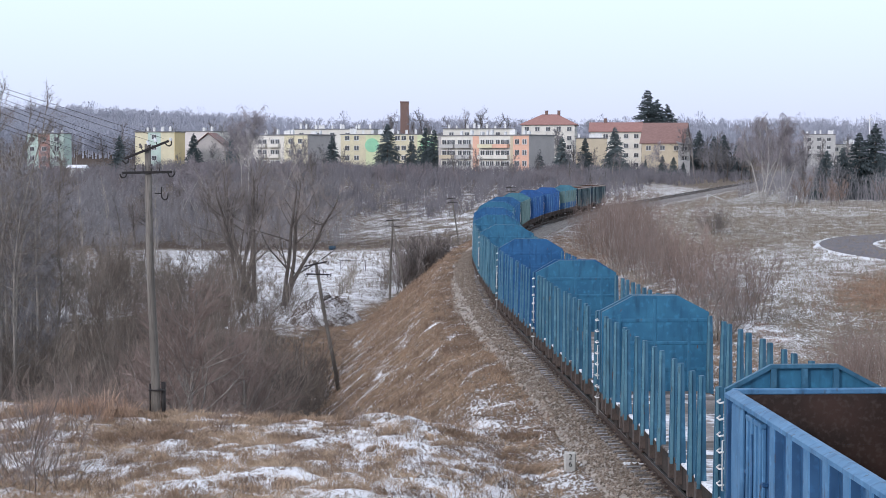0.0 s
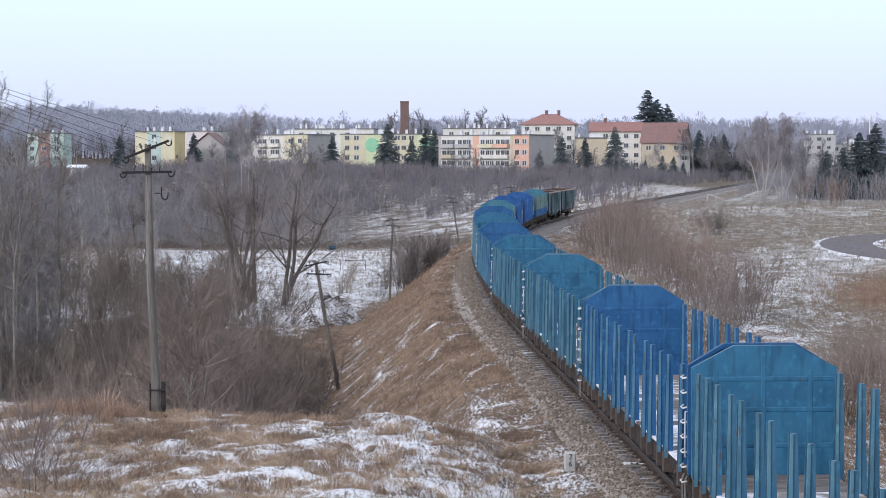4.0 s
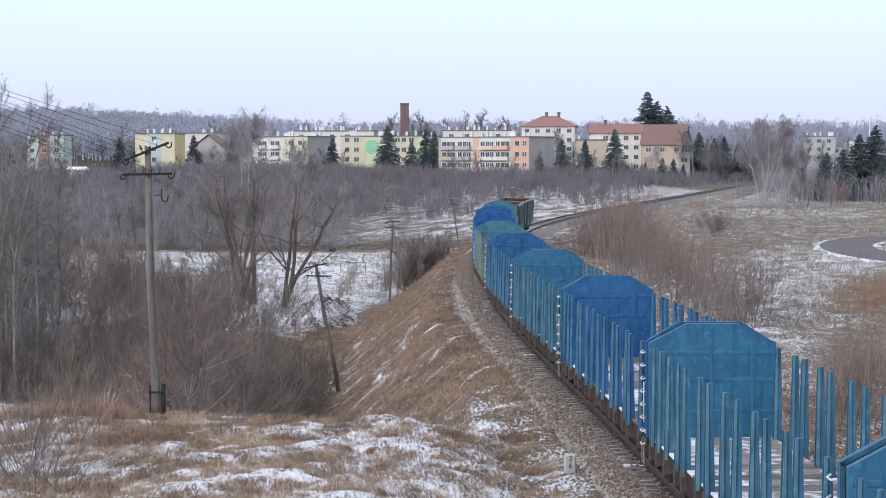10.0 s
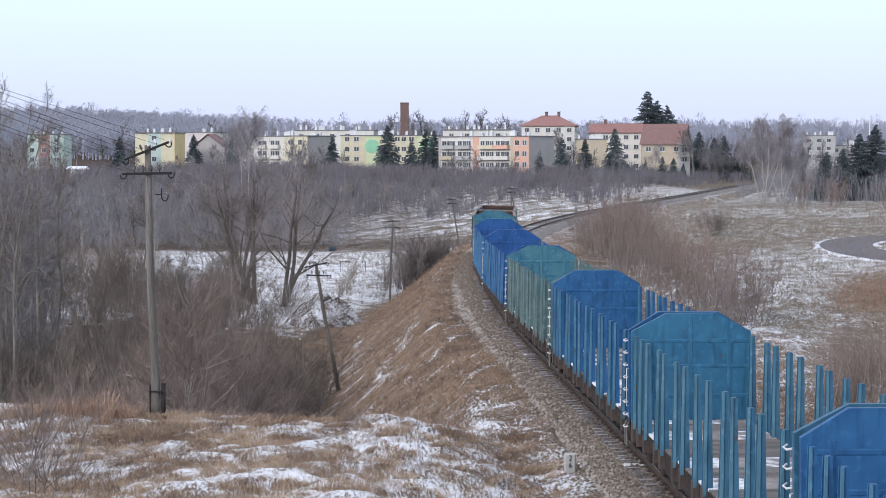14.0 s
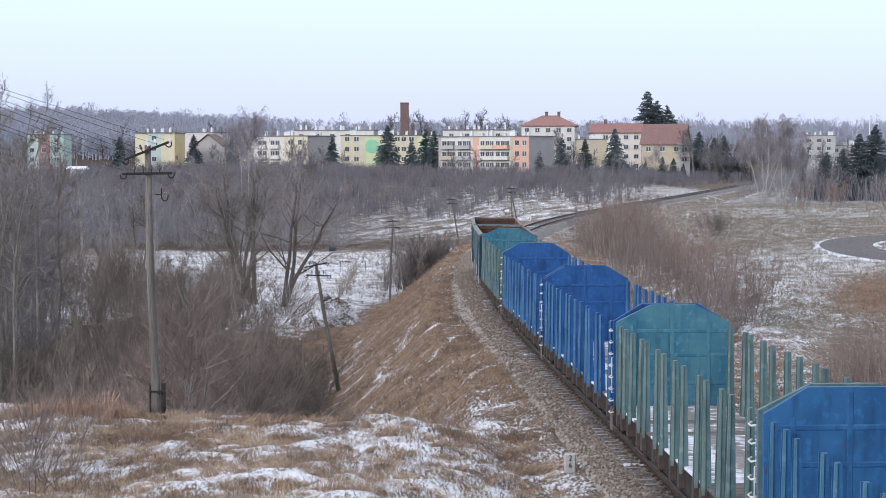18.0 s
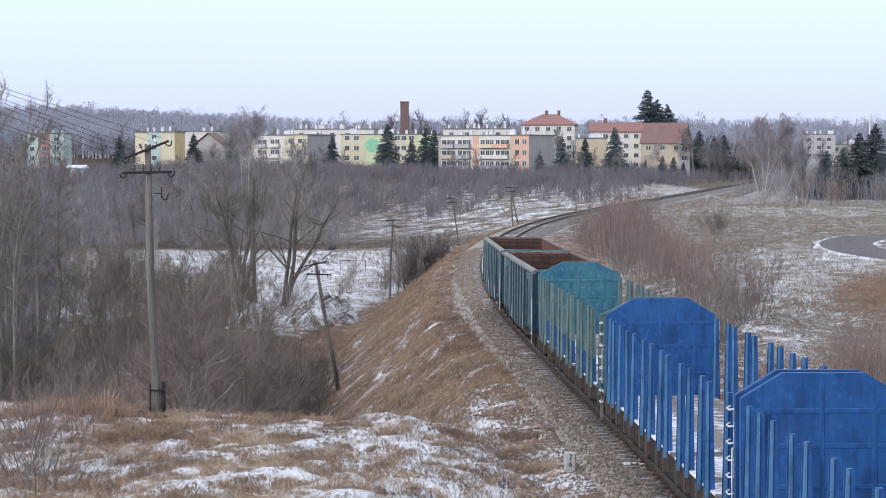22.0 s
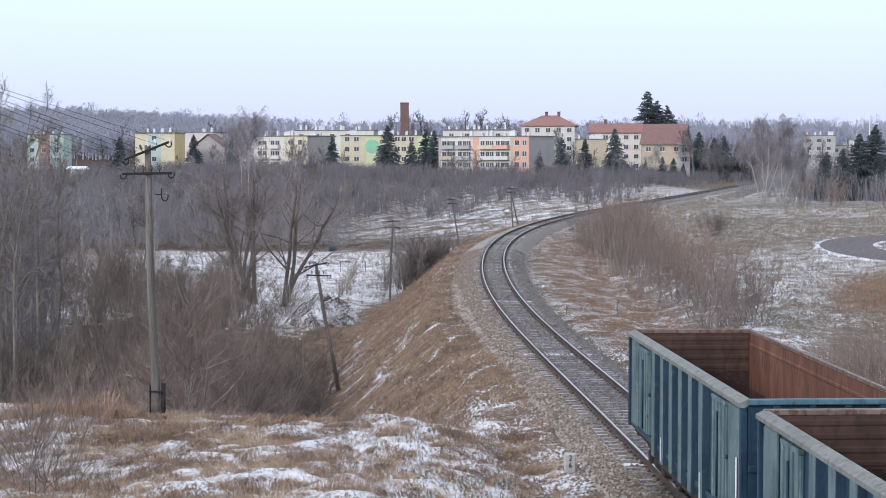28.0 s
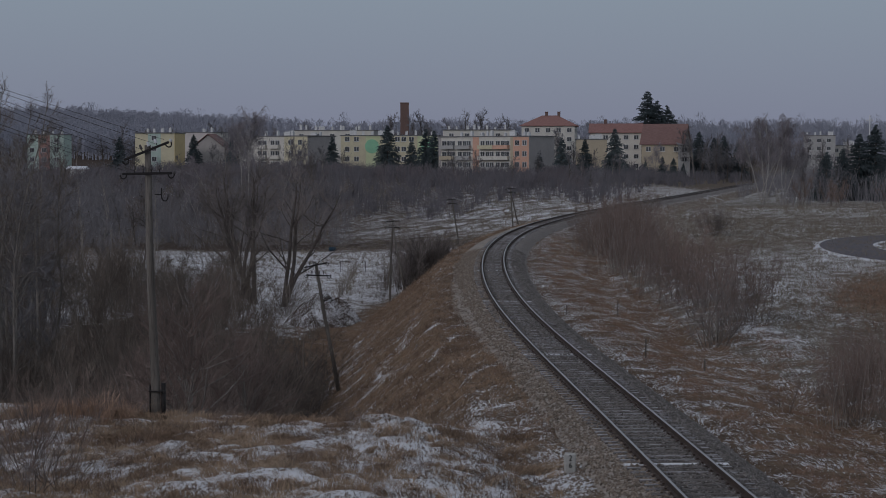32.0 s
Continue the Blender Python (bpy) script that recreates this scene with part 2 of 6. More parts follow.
def prism(bm, pts, axis, lo, hi, mat=0):
    """A flat outline (pairs) drawn out along an axis from lo to hi."""
    def at(p, w):
        return (p[0], w, p[1]) if axis == "y" else (w, p[0], p[1]) if axis == "x" else (p[0], p[1], w)
    a, b = [bm.verts.new(at(p, lo)) for p in pts], [bm.verts.new(at(p, hi)) for p in pts]
    fs = [bm.faces.new(a), bm.faces.new(b[::-1])]
    for i in range(len(pts)):
        j = (i + 1) % len(pts)
        fs.append(bm.faces.new((a[j], a[i], b[i], b[j])))
    for f in fs:
        f.material_index = mat
    bmesh.ops.recalc_face_normals(bm, faces=fs)
    return a + b


# ---- the line of the track: level, straight under the bridge, then a long bend to the right ----
BEND_S = np.array((-10, 5, 20, 35, 50, 70, 90, 120, 150, 180, 210, 250, 330, 420, 560))
BEND_K = np.array((0, -.0002, -.00038, .00048, .00144, .00155, .00119, .00178, .00195, .00158, .00099, .00033, -.0002, .0002, .001))
PS = np.arange(-360, 900, .5)
PK = np.interp(PS, BEND_S, BEND_K)
PT = np.cumsum(PK) * .5
PT += -.04878 - np.interp(0, PS, PT)
PX = np.cumsum(np.sin(PT)) * .5
PX += 6.264 - np.interp(0, PS, PX)
PY = np.cumsum(np.cos(PT)) * .5
PY += 36 - np.interp(0, PS, PY)
PC = np.clip(PK, 0, 1) * 12.87          # cant, radians


def line(s, u=0.0, h=0.0):
    """The point at s metres along the track, u to its right and h over the rail heads, with heading and cant there."""
    x, y, t, c = (np.interp(s, PS, q) for q in (PX, PY, PT, PC))
    w, z = u + h * np.sin(c), h * np.cos(c) - (u - .75) * np.sin(c)
    return x + w * np.cos(t), y - w * np.sin(t), z, t, c


def track_pose(s, u=0.0, h=0.0):
    x, y, z, t, c = line(s, u, h)
    return Matrix.Translation((x, y, z)) @ Matrix.Rotation(-t, 4, "Z") @ Matrix.Rotation(c, 4, "Y")


# ---- ground ----
def step(a, b, v):
    q = np.clip((v - a) / (b - a), 0, 1)
    return q * q * (3 - 2 * q)


def lay(x, y):
    """Height of the ground at (x, y), without its small roughness, and the signed distance from the track's middle."""
    x, y = np.asarray(x, float), np.asarray(y, float)
    xc, th = np.interp(y, PY, PX), np.interp(y, PY, PT)
    u = (x - xc) * np.cos(th)
    far = step(560, 1400, y) * (18 + 9 * step(-90, -260, x) + 2 * step(130, 330, x))
    town = 9.3 * step(300, 500, y)
    valley = -6.6 + town + .8 * np.sin(x * .05 + y * .021) * step(70, 110, y)
    edge = 52.3 + .7 * np.sin(x * .35) + .5 * np.sin(x * .9 + 1)
    table = np.minimum(-.62 + np.clip(-u - 3.6, 0, 9) * .26, .22 + .10 * np.sin(x * .6 + y * .4))
    base = valley + (table - valley) * step(edge + 7.0, edge, y)
    bank = -.72 - np.clip(-u - 3.9, 0, 60) / 1.22
    left = np.maximum(base, bank)
    ditch = -.66 - .75 * np.exp(-((u - 8.2) / 2.6) ** 2)
    field = -1.0 + 1.3 * step(120, 235, y) * step(10, 30, x) - .5 * step(250, 330, y) + 2.6 * step(330, 520, y) + .25 * np.sin(x * .11) * np.sin(y * .07)
    right = ditch + (field - ditch) * step(7.5, 16, u)
    z = np.where(u < 0, left, right)
    z = np.where(y > 340, np.minimum(z, -.7 + np.clip(np.abs(u) - 4.5, 0, 400) * (.10 + .5 * step(60, 200, np.abs(u)))), z)
    rim = -1.98 - .75 * step(62, 100, y) - .10 * np.sin(y * .9) - .08 * np.sin(y * 2.3 + 1)
    z = np.where(u < 0, np.where(u > rim, np.minimum(z, -.86), np.where(u > -3.4, -.38 - (-1.98 - u) * .19, z)), np.where(u < 2.45 + .15 * np.sin(y * .7) + .1 * np.sin(y * 2.9), np.minimum(z, -.86), z))
    return z + far, u


def ground_z(x, y):
    return float(lay(x, y)[0])


def bare_patch(x, y):
    return .8 * noise.noise(Vector((x * .85, y * .45, 3))) + .85 * noise.noise(Vector((x * 2.3, y * 1.25, 9))) + .3 * noise.noise(Vector((x * 5.1, y * 3.2, 5)))


def make_ground():
    ys = np.concatenate([np.arange(-330, 20, 14), np.arange(20, 36, 2), np.arange(36, 66, .3), np.arange(66, 110, .8), np.arange(110, 210, 1.6), np.arange(210, 330, 3),
                         np.arange(330, 420, 4), np.arange(420, 600, 10), np.arange(600, 1500, 50), np.arange(1500, 4600, 300)])
    half = np.concatenate([np.arange(0, 22, .32), np.arange(22, 60, 1.5), np.arange(60, 160, 6), np.arange(160, 500, 30), np.arange(500, 2400, 200)])
    us = np.concatenate([-half[:0:-1], half])
    U, Y = np.meshgrid(us, ys)
    X = U + np.interp(Y, PY, PX)
    Z, u = lay(X, Y)
    rough, gaps = np.zeros_like(Z), np.zeros_like(Z)
    flat, fx, fy = rough.ravel(), X.ravel(), Y.ravel()
    near = (fy > 20) & (fy < 425) & (np.abs(U.ravel()) < 90)
    for i in np.nonzero(near)[0]:
        v = Vector((fx[i], fy[i], 0))
        flat[i] = .16 * noise.noise(v * .45) + .13 * noise.noise(v * 1.3) + .06 * noise.noise(v * 3.1)
        gaps.ravel()[i] = bare_patch(fx[i], fy[i])
    Z = Z + flat.reshape(Z.shape) * step(2.0, 4.6, np.abs(u))
    Ny, Nx = Z.shape
    idx = np.arange(Ny * Nx).reshape(Ny, Nx)
    faces = np.stack([idx[:-1, :-1], idx[:-1, 1:], idx[1:, 1:], idx[1:, :-1]], -1).reshape(-1, 4)
    me = mesh_of("ground", np.stack([X, Y, Z], -1).reshape(-1, 3).tolist(), faces.tolist(), [EARTH], smooth=True)
    leftside = (u < -1.9) * 1.0
    plateau = leftside * step(62, 56, Y)
    slope = leftside * step(-14.5, -11.5, u) * step(56, 62, Y) * step(330, 260, Y)
    meadow = leftside * step(140, 158, Y + 7 * np.sin(X * .35) + 4 * np.sin(X * 1.1 + 1) + 8 * gaps) * step(300, 285, Y) * step(-60, -42, X) * (1 - slope)
    wood = leftside * step(62, 70, Y) * (1 - slope) * (1 - meadow) * step(330, 300, Y)
    rough_far = step(270, 330, Y)
    rightf = (u > 9) * 1.0
    snow = .30 + plateau * (.345 + .04 * step(-5, 1, X) + .20 * np.clip(gaps - .02, -.5, .4)) + (u > 2.6) * step(13.5, 9, u) * (.05 + .22 * np.clip(gaps + .1, -.4, .6)) * step(330, 250, Y) - .09 * slope + .27 * meadow + .05 * meadow * np.sin(Y * .35 + X * .3) + .12 * meadow * gaps - .16 * wood + (.05 + .17 * step(172, 148, Y) + .12 * step(215, 235, Y) + .17 * gaps) * step(9, 13.5, u) * step(74, 96, Y) * step(275, 250, Y) + (.17 + .34 * gaps) * rough_far * leftside * step(-75, -30, u) * step(475, 435, Y) + (.10 + .2 * gaps) * rough_far * rightf * step(470, 430, Y) - .2 * step(430, 500, Y)
    pale = np.clip(.15 + .75 * rightf + .6 * meadow + .6 * rough_far - .3 * slope, 0, 1)
    soil = np.clip(.75 * wood + .6 * rough_far * step(-18, -50, u) + .5 * step(430, 480, Y) + .25 * (np.abs(u) < 4.5) * (u > 0), 0, 1)
    dry = 1.6 * np.exp(-(((X - .234 * Y) / 2.4) ** 2 + ((Y - 115) / 16) ** 2)) + .7 * np.exp(-(((X - 20) / 5) ** 2 + ((Y - 165) / 16) ** 2))
    snow, pale = snow - .22 * dry, np.clip(pale - .8 * dry, 0, 1)
    snow = snow + (.13 + .15 * gaps) * np.exp(-(((u + 3.4) / 1.5) ** 2 + ((Y - 51) / 8) ** 2)) * (u < -1.9) + (.10 + .22 * gaps) * np.exp(-((X + 4.2 - (Y - 70) * .078) / 1.0) ** 2) * step(66, 72, Y) * step(112, 96, Y) + .42 * slope * np.clip(gaps - .18, 0, .6) + (.16 + .2 * gaps) * np.exp(-(((X + 3.7) / 1.6) ** 2 + ((Y - 67) / 6) ** 2)) * leftside + .19 * np.exp(-(((u - 11.3) / 1.1) ** 2 + ((Y - 86) / 8) ** 2))
    snow = snow + (.07 + .22 * gaps) * np.exp(-((u + 3.2) / .9) ** 2) * step(56, 60, Y) + (.14 + .3 * gaps) * slope * np.exp(-(((X + 5.6) / 1.9) ** 2 + ((Y - 108) / 17) ** 2))
    strip = (u < -1.9) * step(-8.8, -6.4, u) * step(66, 58, Y)
    snow = snow * (1 - strip) + strip * (.53 + .24 * gaps - .10 * step(-4.2, -3.0, u))
    cess = (u > 2.2) * step(5.5, 3.4, u)
    soil = np.maximum(soil, .45 * strip * step(-3.0, -3.6, u))
    soil, snow = np.maximum(soil, .35 * cess), snow * (1 - .7 * cess) + .7 * cess * (.43 + .14 * gaps)
    snow = snow + plateau * (.05 * step(-4, -8, X) + .09 * step(-9, -7, u) * step(-3.4, -4.6, u))
    snow = snow - .10 * step(15, 18, X) * step(76, 84, Y) * step(112, 102, Y)
    for k, v in (("snow", snow), ("pale", pale), ("soil", soil)):
        me.attributes.new(k, "FLOAT", "POINT").data.foreach_set("value", v.ravel().astype(np.float32))
    tagged(new("ground", me), "matted dry grass and soil with thin patchy snow", "ground", kind="structure")


make_ground()


# ---- the track ----
def sweep(profile, s, closed=True, wob=0.0, rng=None):
    """Draws a cross-section (u, h) along the track."""
    rows, n = [], len(profile)
    for q in s:
        for u, h in profile:
            a, b = (rng.uniform(-wob, wob), rng.uniform(-wob, wob)) if wob else (0, 0)
            rows.append(line(q, u + a, h + b * .6)[:3])
    fs = []
    for i in range(len(s) - 1):
        for j in range(n if closed else n - 1):
            k = (j + 1) % n
            fs.append((i * n + j, i * n + k, (i + 1) * n + k, (i + 1) * n + j))
    return rows, fs


def make_track():
    rng = random.Random(4)
    ballast = tagged(empty("ballast_bed"), "grey-brown crushed stone ballast under the rails", "ballast", kind="structure")
    prof = [(-3.7, -1.0), (-3.0, -.80), (-2.6, -.62), (-2.25, -.45), (-1.95, -.31), (-1.6, -.25), (-1.25, -.205), (-1.0, -.188), (-.6, -.192), (0, -.20), (.6, -.192), (1.0, -.188), (1.5, -.24), (1.8, -.32), (2.05, -.45), (2.35, -.62), (2.7, -.80), (3.4, -1.0)]
    s = np.concatenate([np.arange(-350, -4, 6), np.arange(-4, 70, .3), np.arange(70, 200, 1), np.arange(200, 550, 3)])
    v, f = sweep(prof, s, closed=False, wob=.02, rng=rng)
    piece("bed", mesh_of("bed", v, f, [BALLAST, CINDER], [1 if i % (len(prof) - 1) >= 6 else 0 for i in range(len(f))]), ballast)
    # loose stones near the bridge
    sv, sf, si = [], [], []
    for _ in range(40000):
        q = -2 + 120 * rng.random() ** 1.8
        u = rng.uniform(-2.05 - .7 * min(1, max(0, (q - 62) / 38)), 2.3) if rng.random() < .9 else -2.0 - 1.9 * rng.random() ** 2
        h = np.interp(u, [p[0] for p in prof], [p[1] for p in prof])
        if abs(u) < 1.33 and abs((q + 5.4 + .3) % .6 - .3) < rng.uniform(.085, .14):
            continue
        x, y, z = line(q, u, h)[:3]
        if u < -1.8:
            z = max(z, ground_z(x, y))
        r = rng.uniform(.025, .062) * (1 + .006 * q)
        o = len(sv)
        for a in ((1, 0, 0), (-.5, .87, 0), (-.5, -.87, 0), (.1, .1, 1), (0, 0, -.6)):
            sv.append((x + r * a[0] * rng.uniform(.7, 1.3), y + r * a[1] * rng.uniform(.7, 1.3), z + r * .8 * a[2] + .012))
        for a, b, c in ((0, 1, 3), (1, 2, 3), (2, 0, 3), (1, 0, 4), (2, 1, 4), (0, 2, 4)):
            sf.append((o + a, o + b, o + c))
        si += [1 if u + rng.gauss(0, .25) > (-.75 if q > -20 else 9) else 0] * 6
    me = mesh_of("ballast_stones", sv, sf, [STONE, STONEDARK], si)
    tagged(piece("ballast_stones", me, ballast, label="loose crushed stones, grey and brown"), kind="stuff")
    # rails
    track = tagged(empty("railway_track"), "single railway track of rusty rails on weathered sleepers", "railway track", kind="structure")
    foot, web, head = .075, .009, .036
    for side in (-.7535, .7535):
        pr = [(side - foot, -.172), (side + foot, -.172), (side + foot, -.158), (side + web, -.14), (side + web, -.045), (side + head, -.036), (side + head, -.006), (side + head - .008, 0), (side - head + .008, 0), (side - head, -.006), (side - head, -.036), (side - web, -.045), (side - web, -.14), (side - foot, -.158)]
        ss = np.concatenate([np.arange(-350, -10, 10), np.arange(-10, 330, 1.5), np.arange(330, 550, 5)])
        v, f = sweep(pr, ss)
        idx = [1 if i % len(pr) in (6, 7, 8) else 0 for i in range(len(f))]
        piece("rail", mesh_of("rail", v, f, [RAIL, RAILTOP], idx), track)
    # sleepers, with base plates; a snowed one at every rail joint
    def sleeper_mesh(mat, drift=()):
        bm = bmesh.new()
        box(bm, -1.3, -.12, -.32, 1.3, .12, -.172, 0, .02)
        for a, b, c, d in drift:
            box(bm, a, c, -.173, b, d, -.163, 2, .004)
        for c in (-.7535, .7535):
            box(bm, c - .17, -.08, -.173, c + .17, .08, -.160, 1)
            for d in (-.11, .11):
                box(bm, c + d - .025, -.05, -.161, c + d + .025, .05, -.125, 1)
        me = bpy.data.meshes.new("sleeper")
        bm.to_mesh(me)
        bm.free()
        me.materials.append(mat)
        me.materials.append(RAIL)
        me.materials.append(THINSNOW if drift else SNOWY)
        return me
    white = sleeper_mesh(SNOWY)
    laid = [sleeper_mesh(SLEEPER), sleeper_mesh(DUSTED)]
    for k in range(6):
        bits = [(-1.29, -rng.uniform(.95, 1.1), .03, rng.uniform(.08, .115)), (rng.uniform(.95, 1.12), 1.28, .02, rng.uniform(.07, .11))]
        for c in rng.sample((-.5, -.2, .1, .35), rng.choice((0, 1, 1, 2))):
            bits.append((c, c + rng.uniform(.15, .5), .03, rng.uniform(.06, .10)))
        laid.append(sleeper_mesh(SLEEPER if k % 2 else DUSTED, bits))
    for i in range(300):
        q = -5.4 + .6 * i
        joint = abs((q - 10.0 + 13) % 26.2 - 13) < .3
        me = white if joint else rng.choice(laid)
        piece("sleeper", me, track, track_pose(q) @ pose(rng.uniform(-.03, .03), rng.uniform(-.02, .02), 0, 0, 0, rng.uniform(-.6, .6)))
    v, f = [], []
    for q in np.concatenate([np.arange(-340, -5.6, .6), np.arange(-5.4 + 180, 545, .6)]):
        m = track_pose(float(q))
        o = len(v)
        v += [tuple(m @ Vector((a, b, c))) for a in (-1.3, 1.3) for b in (-.12, .12) for c in (-.32, -.172)]
        f += [(o + a, o + b, o + c, o + d) for a, b, c, d in ((0, 1, 3, 2), (4, 6, 7, 5), (0, 4, 5, 1), (2, 3, 7, 6), (1, 5, 7, 3))]
    tagged(piece("far_sleepers", mesh_of("far_sleepers", v, f, [SLEEPER]), track), kind="stuff")


THINSNOW = stuff("thin_grey_snow", ((.30, .305, .325), (.50, .51, .54), (.20, .195, .195)), scale=6, fine=4, vary=.25, bump=.2)
STONE = stuff("ballast_stone", ((.145, .114, .087), (.275, .227, .182), (.43, .385, .34)), scale=9, fine=3, vary=0, bump=0, island=.35)
STONEDARK = stuff("dark_ballast_stone", ((.085, .078, .073), (.19, .175, .16), (.44, .43, .43)), scale=9, fine=3, vary=0, bump=0, island=.35)
DUSTED = stuff("sleeper_with_snow_dust", ((.11, .10, .095), (.21, .20, .20), (.46, .47, .50)), scale=4, fine=3, stretch=(.5, 1, 1), vary=.2)
make_track()


# ---- the train ----
SPEED_T = np.arange(0, 33, 4.0)
SPEED_V = np.array((7.521, 7.375, 7.551, 7.75, 7.722, 7.924, 8.136, 8.391, 8.606))
RUN_T = np.arange(0, 32.001, 1 / 30)
RUN_V = np.interp(RUN_T, SPEED_T, SPEED_V)
RUN = np.concatenate([[0], np.cumsum((RUN_V[1:] + RUN_V[:-1]) / 60)])
RUN -= np.interp(16, RUN_T, RUN)
TRAIN = []          # wagon, its middle on the line at 16 s, half the distance of its bogies, its wheelsets


def bogie(wagon, y):
    """A two-axle freight bogie: cast side frames, axle boxes, springs, bolster, two spoked-plate wheelsets."""
    g = empty("bogie", pose(0, y, 0))
    g.parent = wagon
    bm = bmesh.new()
    for s in (-1, 1):
        prism(bm, [(-1.25, .46), (-1.2, .62), (-.55, .72), (.55, .72), (1.2, .62), (1.25, .46), (.95, .42), (.5, .30), (-.5, .30), (-.95, .42)], "x", s * 1.02 - .06, s * 1.02 + .06)
        for yy in (-.9, .9):
            box(bm, s * 1.02 - .14, yy - .15, .34, s * 1.02 + .14, yy + .15, .62, 0, .03)
        for yy in (-.22, 0, .22):
            rod(bm, (s * 1.02, yy, .34), (s * 1.02, yy, .62), .08, n=8)
    box(bm, -1.1, -.2, .5, 1.1, .2, .72, 0, .03)
    for yy in (-.45, .45):
        box(bm, -.95, yy - .05, .34, .95, yy + .05, .46)
    part("bogie_frame", bm, GRIME, g)
    sets = []
    for yy in (-.9, .9):
        bm = bmesh.new()
        rod(bm, (-1.05, 0, 0), (1.05, 0, 0), .08, n=8, mat=0)
        for s in (-1, 1):
            a, b = s * .69, s * .82
            rod(bm, (a, 0, 0), (b, 0, 0), .46, n=24, mat=1)
            rod(bm, (s * .66, 0, 0), (s * .69, 0, 0), .49, n=24, mat=1)
            rod(bm, (b, 0, 0), (b + s * .012, 0, 0), .36, n=24, mat=0)
            for k in range(4):
                c, d = math.cos(k * math.pi / 2), math.sin(k * math.pi / 2)
                rod(bm, (b + s * .012, .22 * c, .22 * d), (b + s * .018, .22 * c, .22 * d), .05, n=8, mat=1)
        w = part("wheelset", bm, [GRIME, RAIL], g)
        w.matrix_basis = pose(0, yy, .46)
        sets.append((w, yy))
    return sets


def running_gear(wagon, half, pivot, body):
    """Buffers, couplings, brake gear and bogies under a wagon that is 2 * half long over its buffers."""
    sets = []
    for e in (-1, 1):
        for s in (-.875, .875):
            bm = bmesh.new()
            rod(bm, (s, e * (half - .60), 1.05), (s, e * (half - .22), 1.05), .10, n=12)
            rod(bm, (s, e * (half - .26), 1.05), (s, e * (half - .07), 1.05), .075, n=12)
            rod(bm, (s, e * (half - .07), 1.05), (s, e * (half - .015), 1.05), .22, n=16)
            part("buffer", bm, GRIME, wagon, "grimy steel buffer")
        bm = bmesh.new()
        rod(bm, (0, e * (half - .65), 1.0), (0, e * (half - .3), .98), .05, n=8)
        for k in range(3):
            rod(bm, (.05 * (-1) ** k, e * (half - .32 + .1 * k), .97 - .04 * k), (.05 * (-1) ** k, e * (half - .22 + .1 * k), .93 - .03 * k), .022, n=6)
        box(bm, -.14, e * (half - .66) - .05, .88, .14, e * (half - .66) + .05, 1.12, 0, .01)
        part("screw_coupling", bm, IRON, wagon)
        bm = bmesh.new()
        for k in range(6):
            a, b = k / 6 * math.pi, (k + 1) / 6 * math.pi
            rod(bm, (.35, e * (half - .55 + .16 * math.sin(a)), .98 - .35 * math.sin(a) + .0), (.35 + .04, e * (half - .55 + .16 * math.sin(b)), .98 - .35 * math.sin(b)), .022, n=6)
        part("brake_hose", bm, IRON, wagon)
        sets += bogie(wagon, e * pivot)
    bm = bmesh.new()
    rod(bm, (-.45, -.9, .78), (-.45, .3, .78), .18, n=12)
    rod(bm, (.3, -2.2, .7), (.3, 2.4, .7), .03, n=6)
    box(bm, .1, .5, .66, .55, .95, .92, 0, .02)
    part("brake_gear", bm, GRIME, wagon)
    return sets


